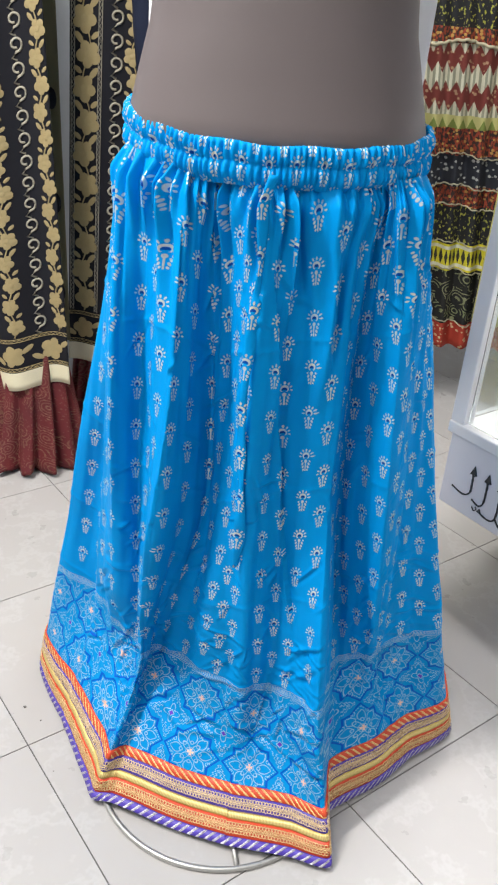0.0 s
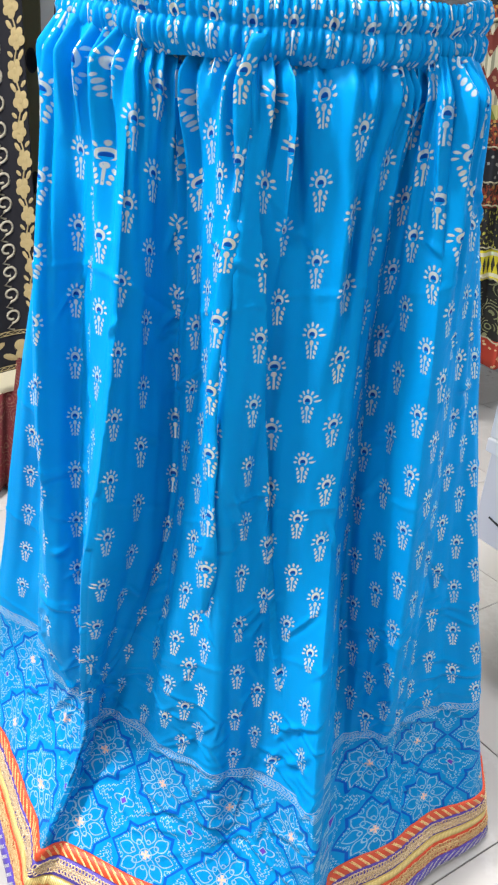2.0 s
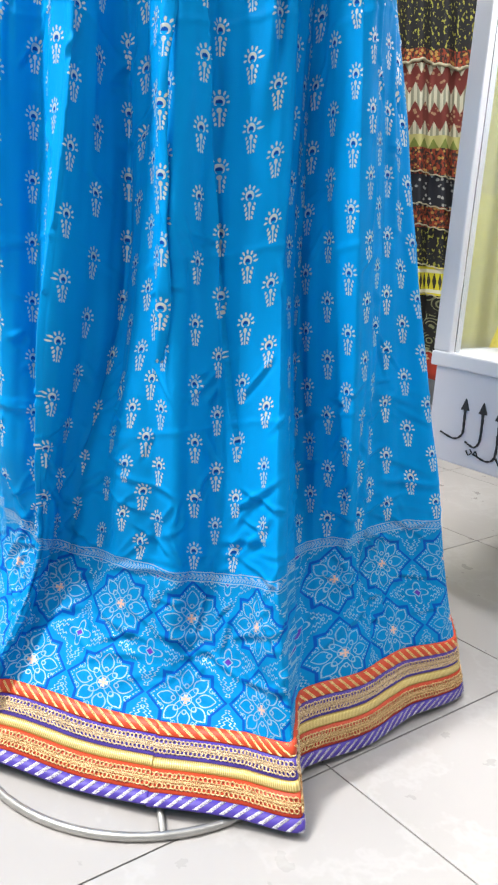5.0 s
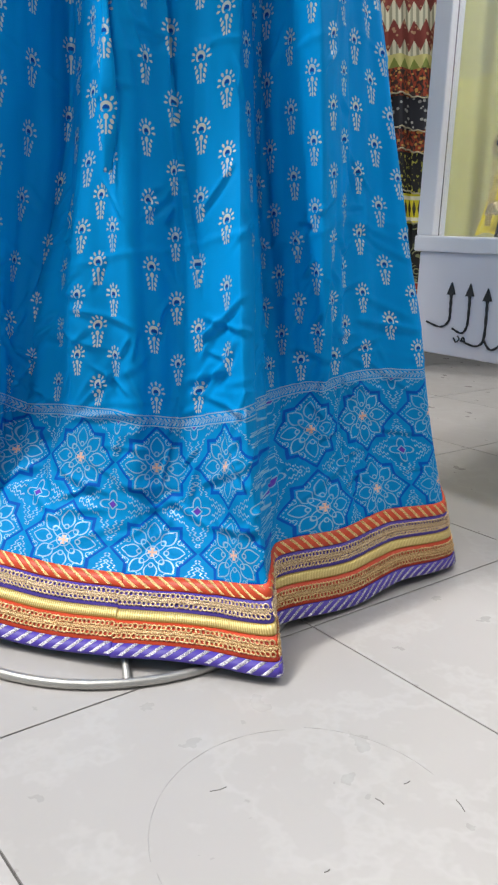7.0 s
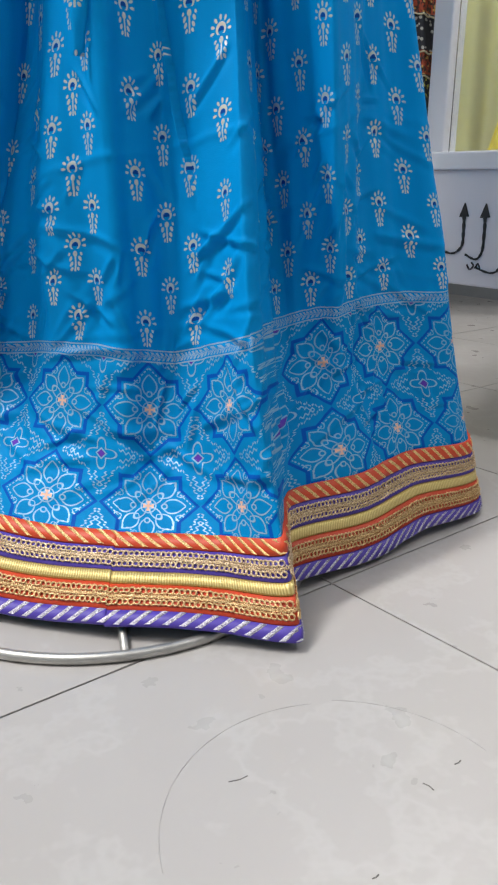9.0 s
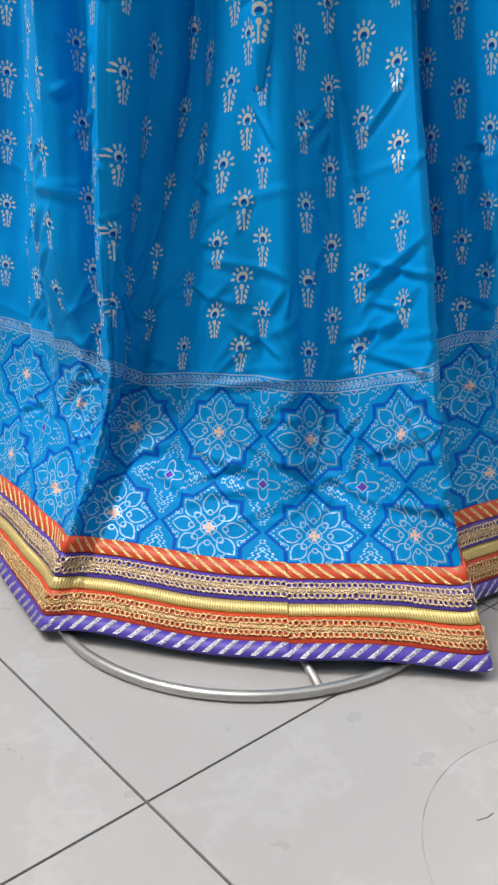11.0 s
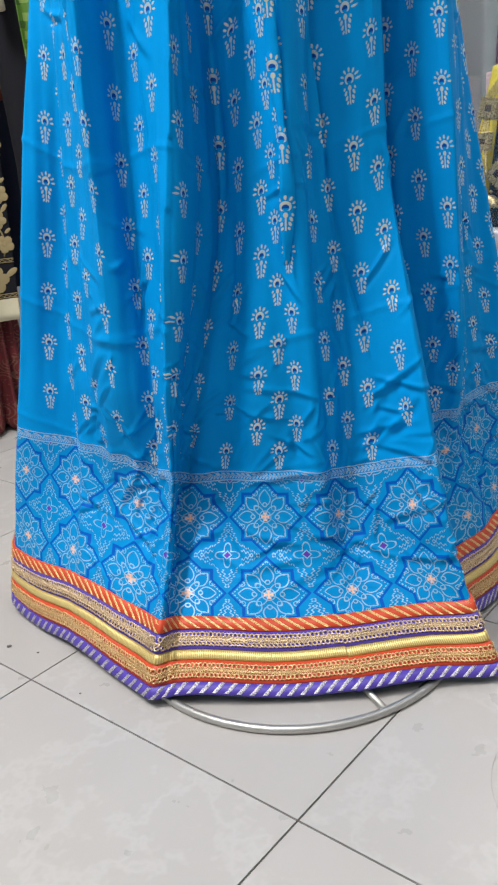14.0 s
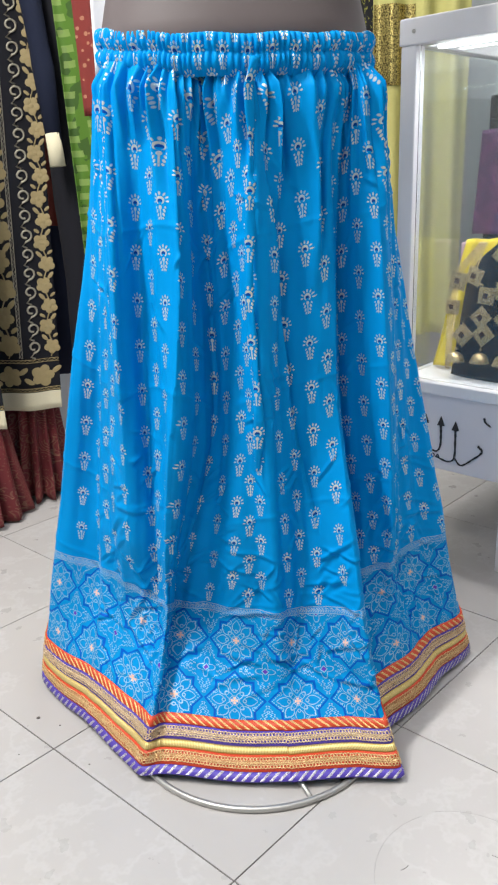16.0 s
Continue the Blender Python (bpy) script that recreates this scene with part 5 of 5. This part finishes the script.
paisley = M_TIER.mix((M_TIER.voronoi(tw, 26.0) * 30.0).sin().gt(0.5) * M_TIER.noise(tw, 30.0, 2.0).gt(0.48), (0.012, 0.012, 0.011), M_TIER.mix(M_TIER.noise(tw, 20.0, 2.0), (0.30, 0.27, 0.18), (0.12, 0.17, 0.05)))
redb = M_TIER.mix(speck, (0.38, 0.04, 0.02), (0.6, 0.45, 0.25))
col = redb
for lim, c in ((0.085, paisley), (0.26, yell), (0.345, black), (0.46, rust), (0.52, paint), (0.61, rust), (0.685, olive), (0.72, ikat), (0.91, rust), (0.95, black)):
    col = M_TIER.mix(v.gt(lim), col, c)
M_TIER.put("Base Color", col)
M_TIER = M_TIER.m
ts = tagged(new("tiered_skirt"), "long tiered skirt of black, rust and yellow printed bands", "skirt")
s = Sheet(0.40, 0.86, 2.78, 0.19, RAIL - 0.01, -0.09, 6.5, 0.022, 0.8)
s.panel("tier_panel", M_TIER, ts, 0.0, s.z1 - s.z0, nx=160, nz=60)
M_SEAM = plain("seam_tape", (0.36, 0.33, 0.22), 0.8, grain=300)
for h in (0.085, 0.26, 0.345, 0.46, 0.52, 0.61, 0.91):
    mesh_object("gathered_seam", *tube_mesh([s.at(0.46 * k / 90, h + 0.008 * math.sin(k * 0.16) + 0.002 * math.sin(k * 1.3), 0.004) for k in range(91)], 0.0045 if h > 0.9 else 0.0022, 6), M_SEAM, ts, "ruffled seam between two tiers")


# rails that carry the clothes
for y, x0, x1 in ((2.05, -0.9, -0.35), (2.2, -0.75, 0.05), (1.92, -0.3, 0.1), (2.75, 0.2, 1.1), (1.41, -0.12, 0.4)):
    r = mesh_object("clothes_rail", *tube_mesh([Vector((x0, y, RAIL)), Vector((x1, y, RAIL))], 0.012, 12), M_STEEL)
    tagged(r, "plain steel rail carrying the hanging clothes", "rail", "clothes rails")
    for x in (x0 + 0.01, x1 - 0.01):
        mesh_object("drop_rod", *tube_mesh([Vector((x, y, RAIL)), Vector((x, y, TOP))], 0.006, 8), M_STEEL, r)
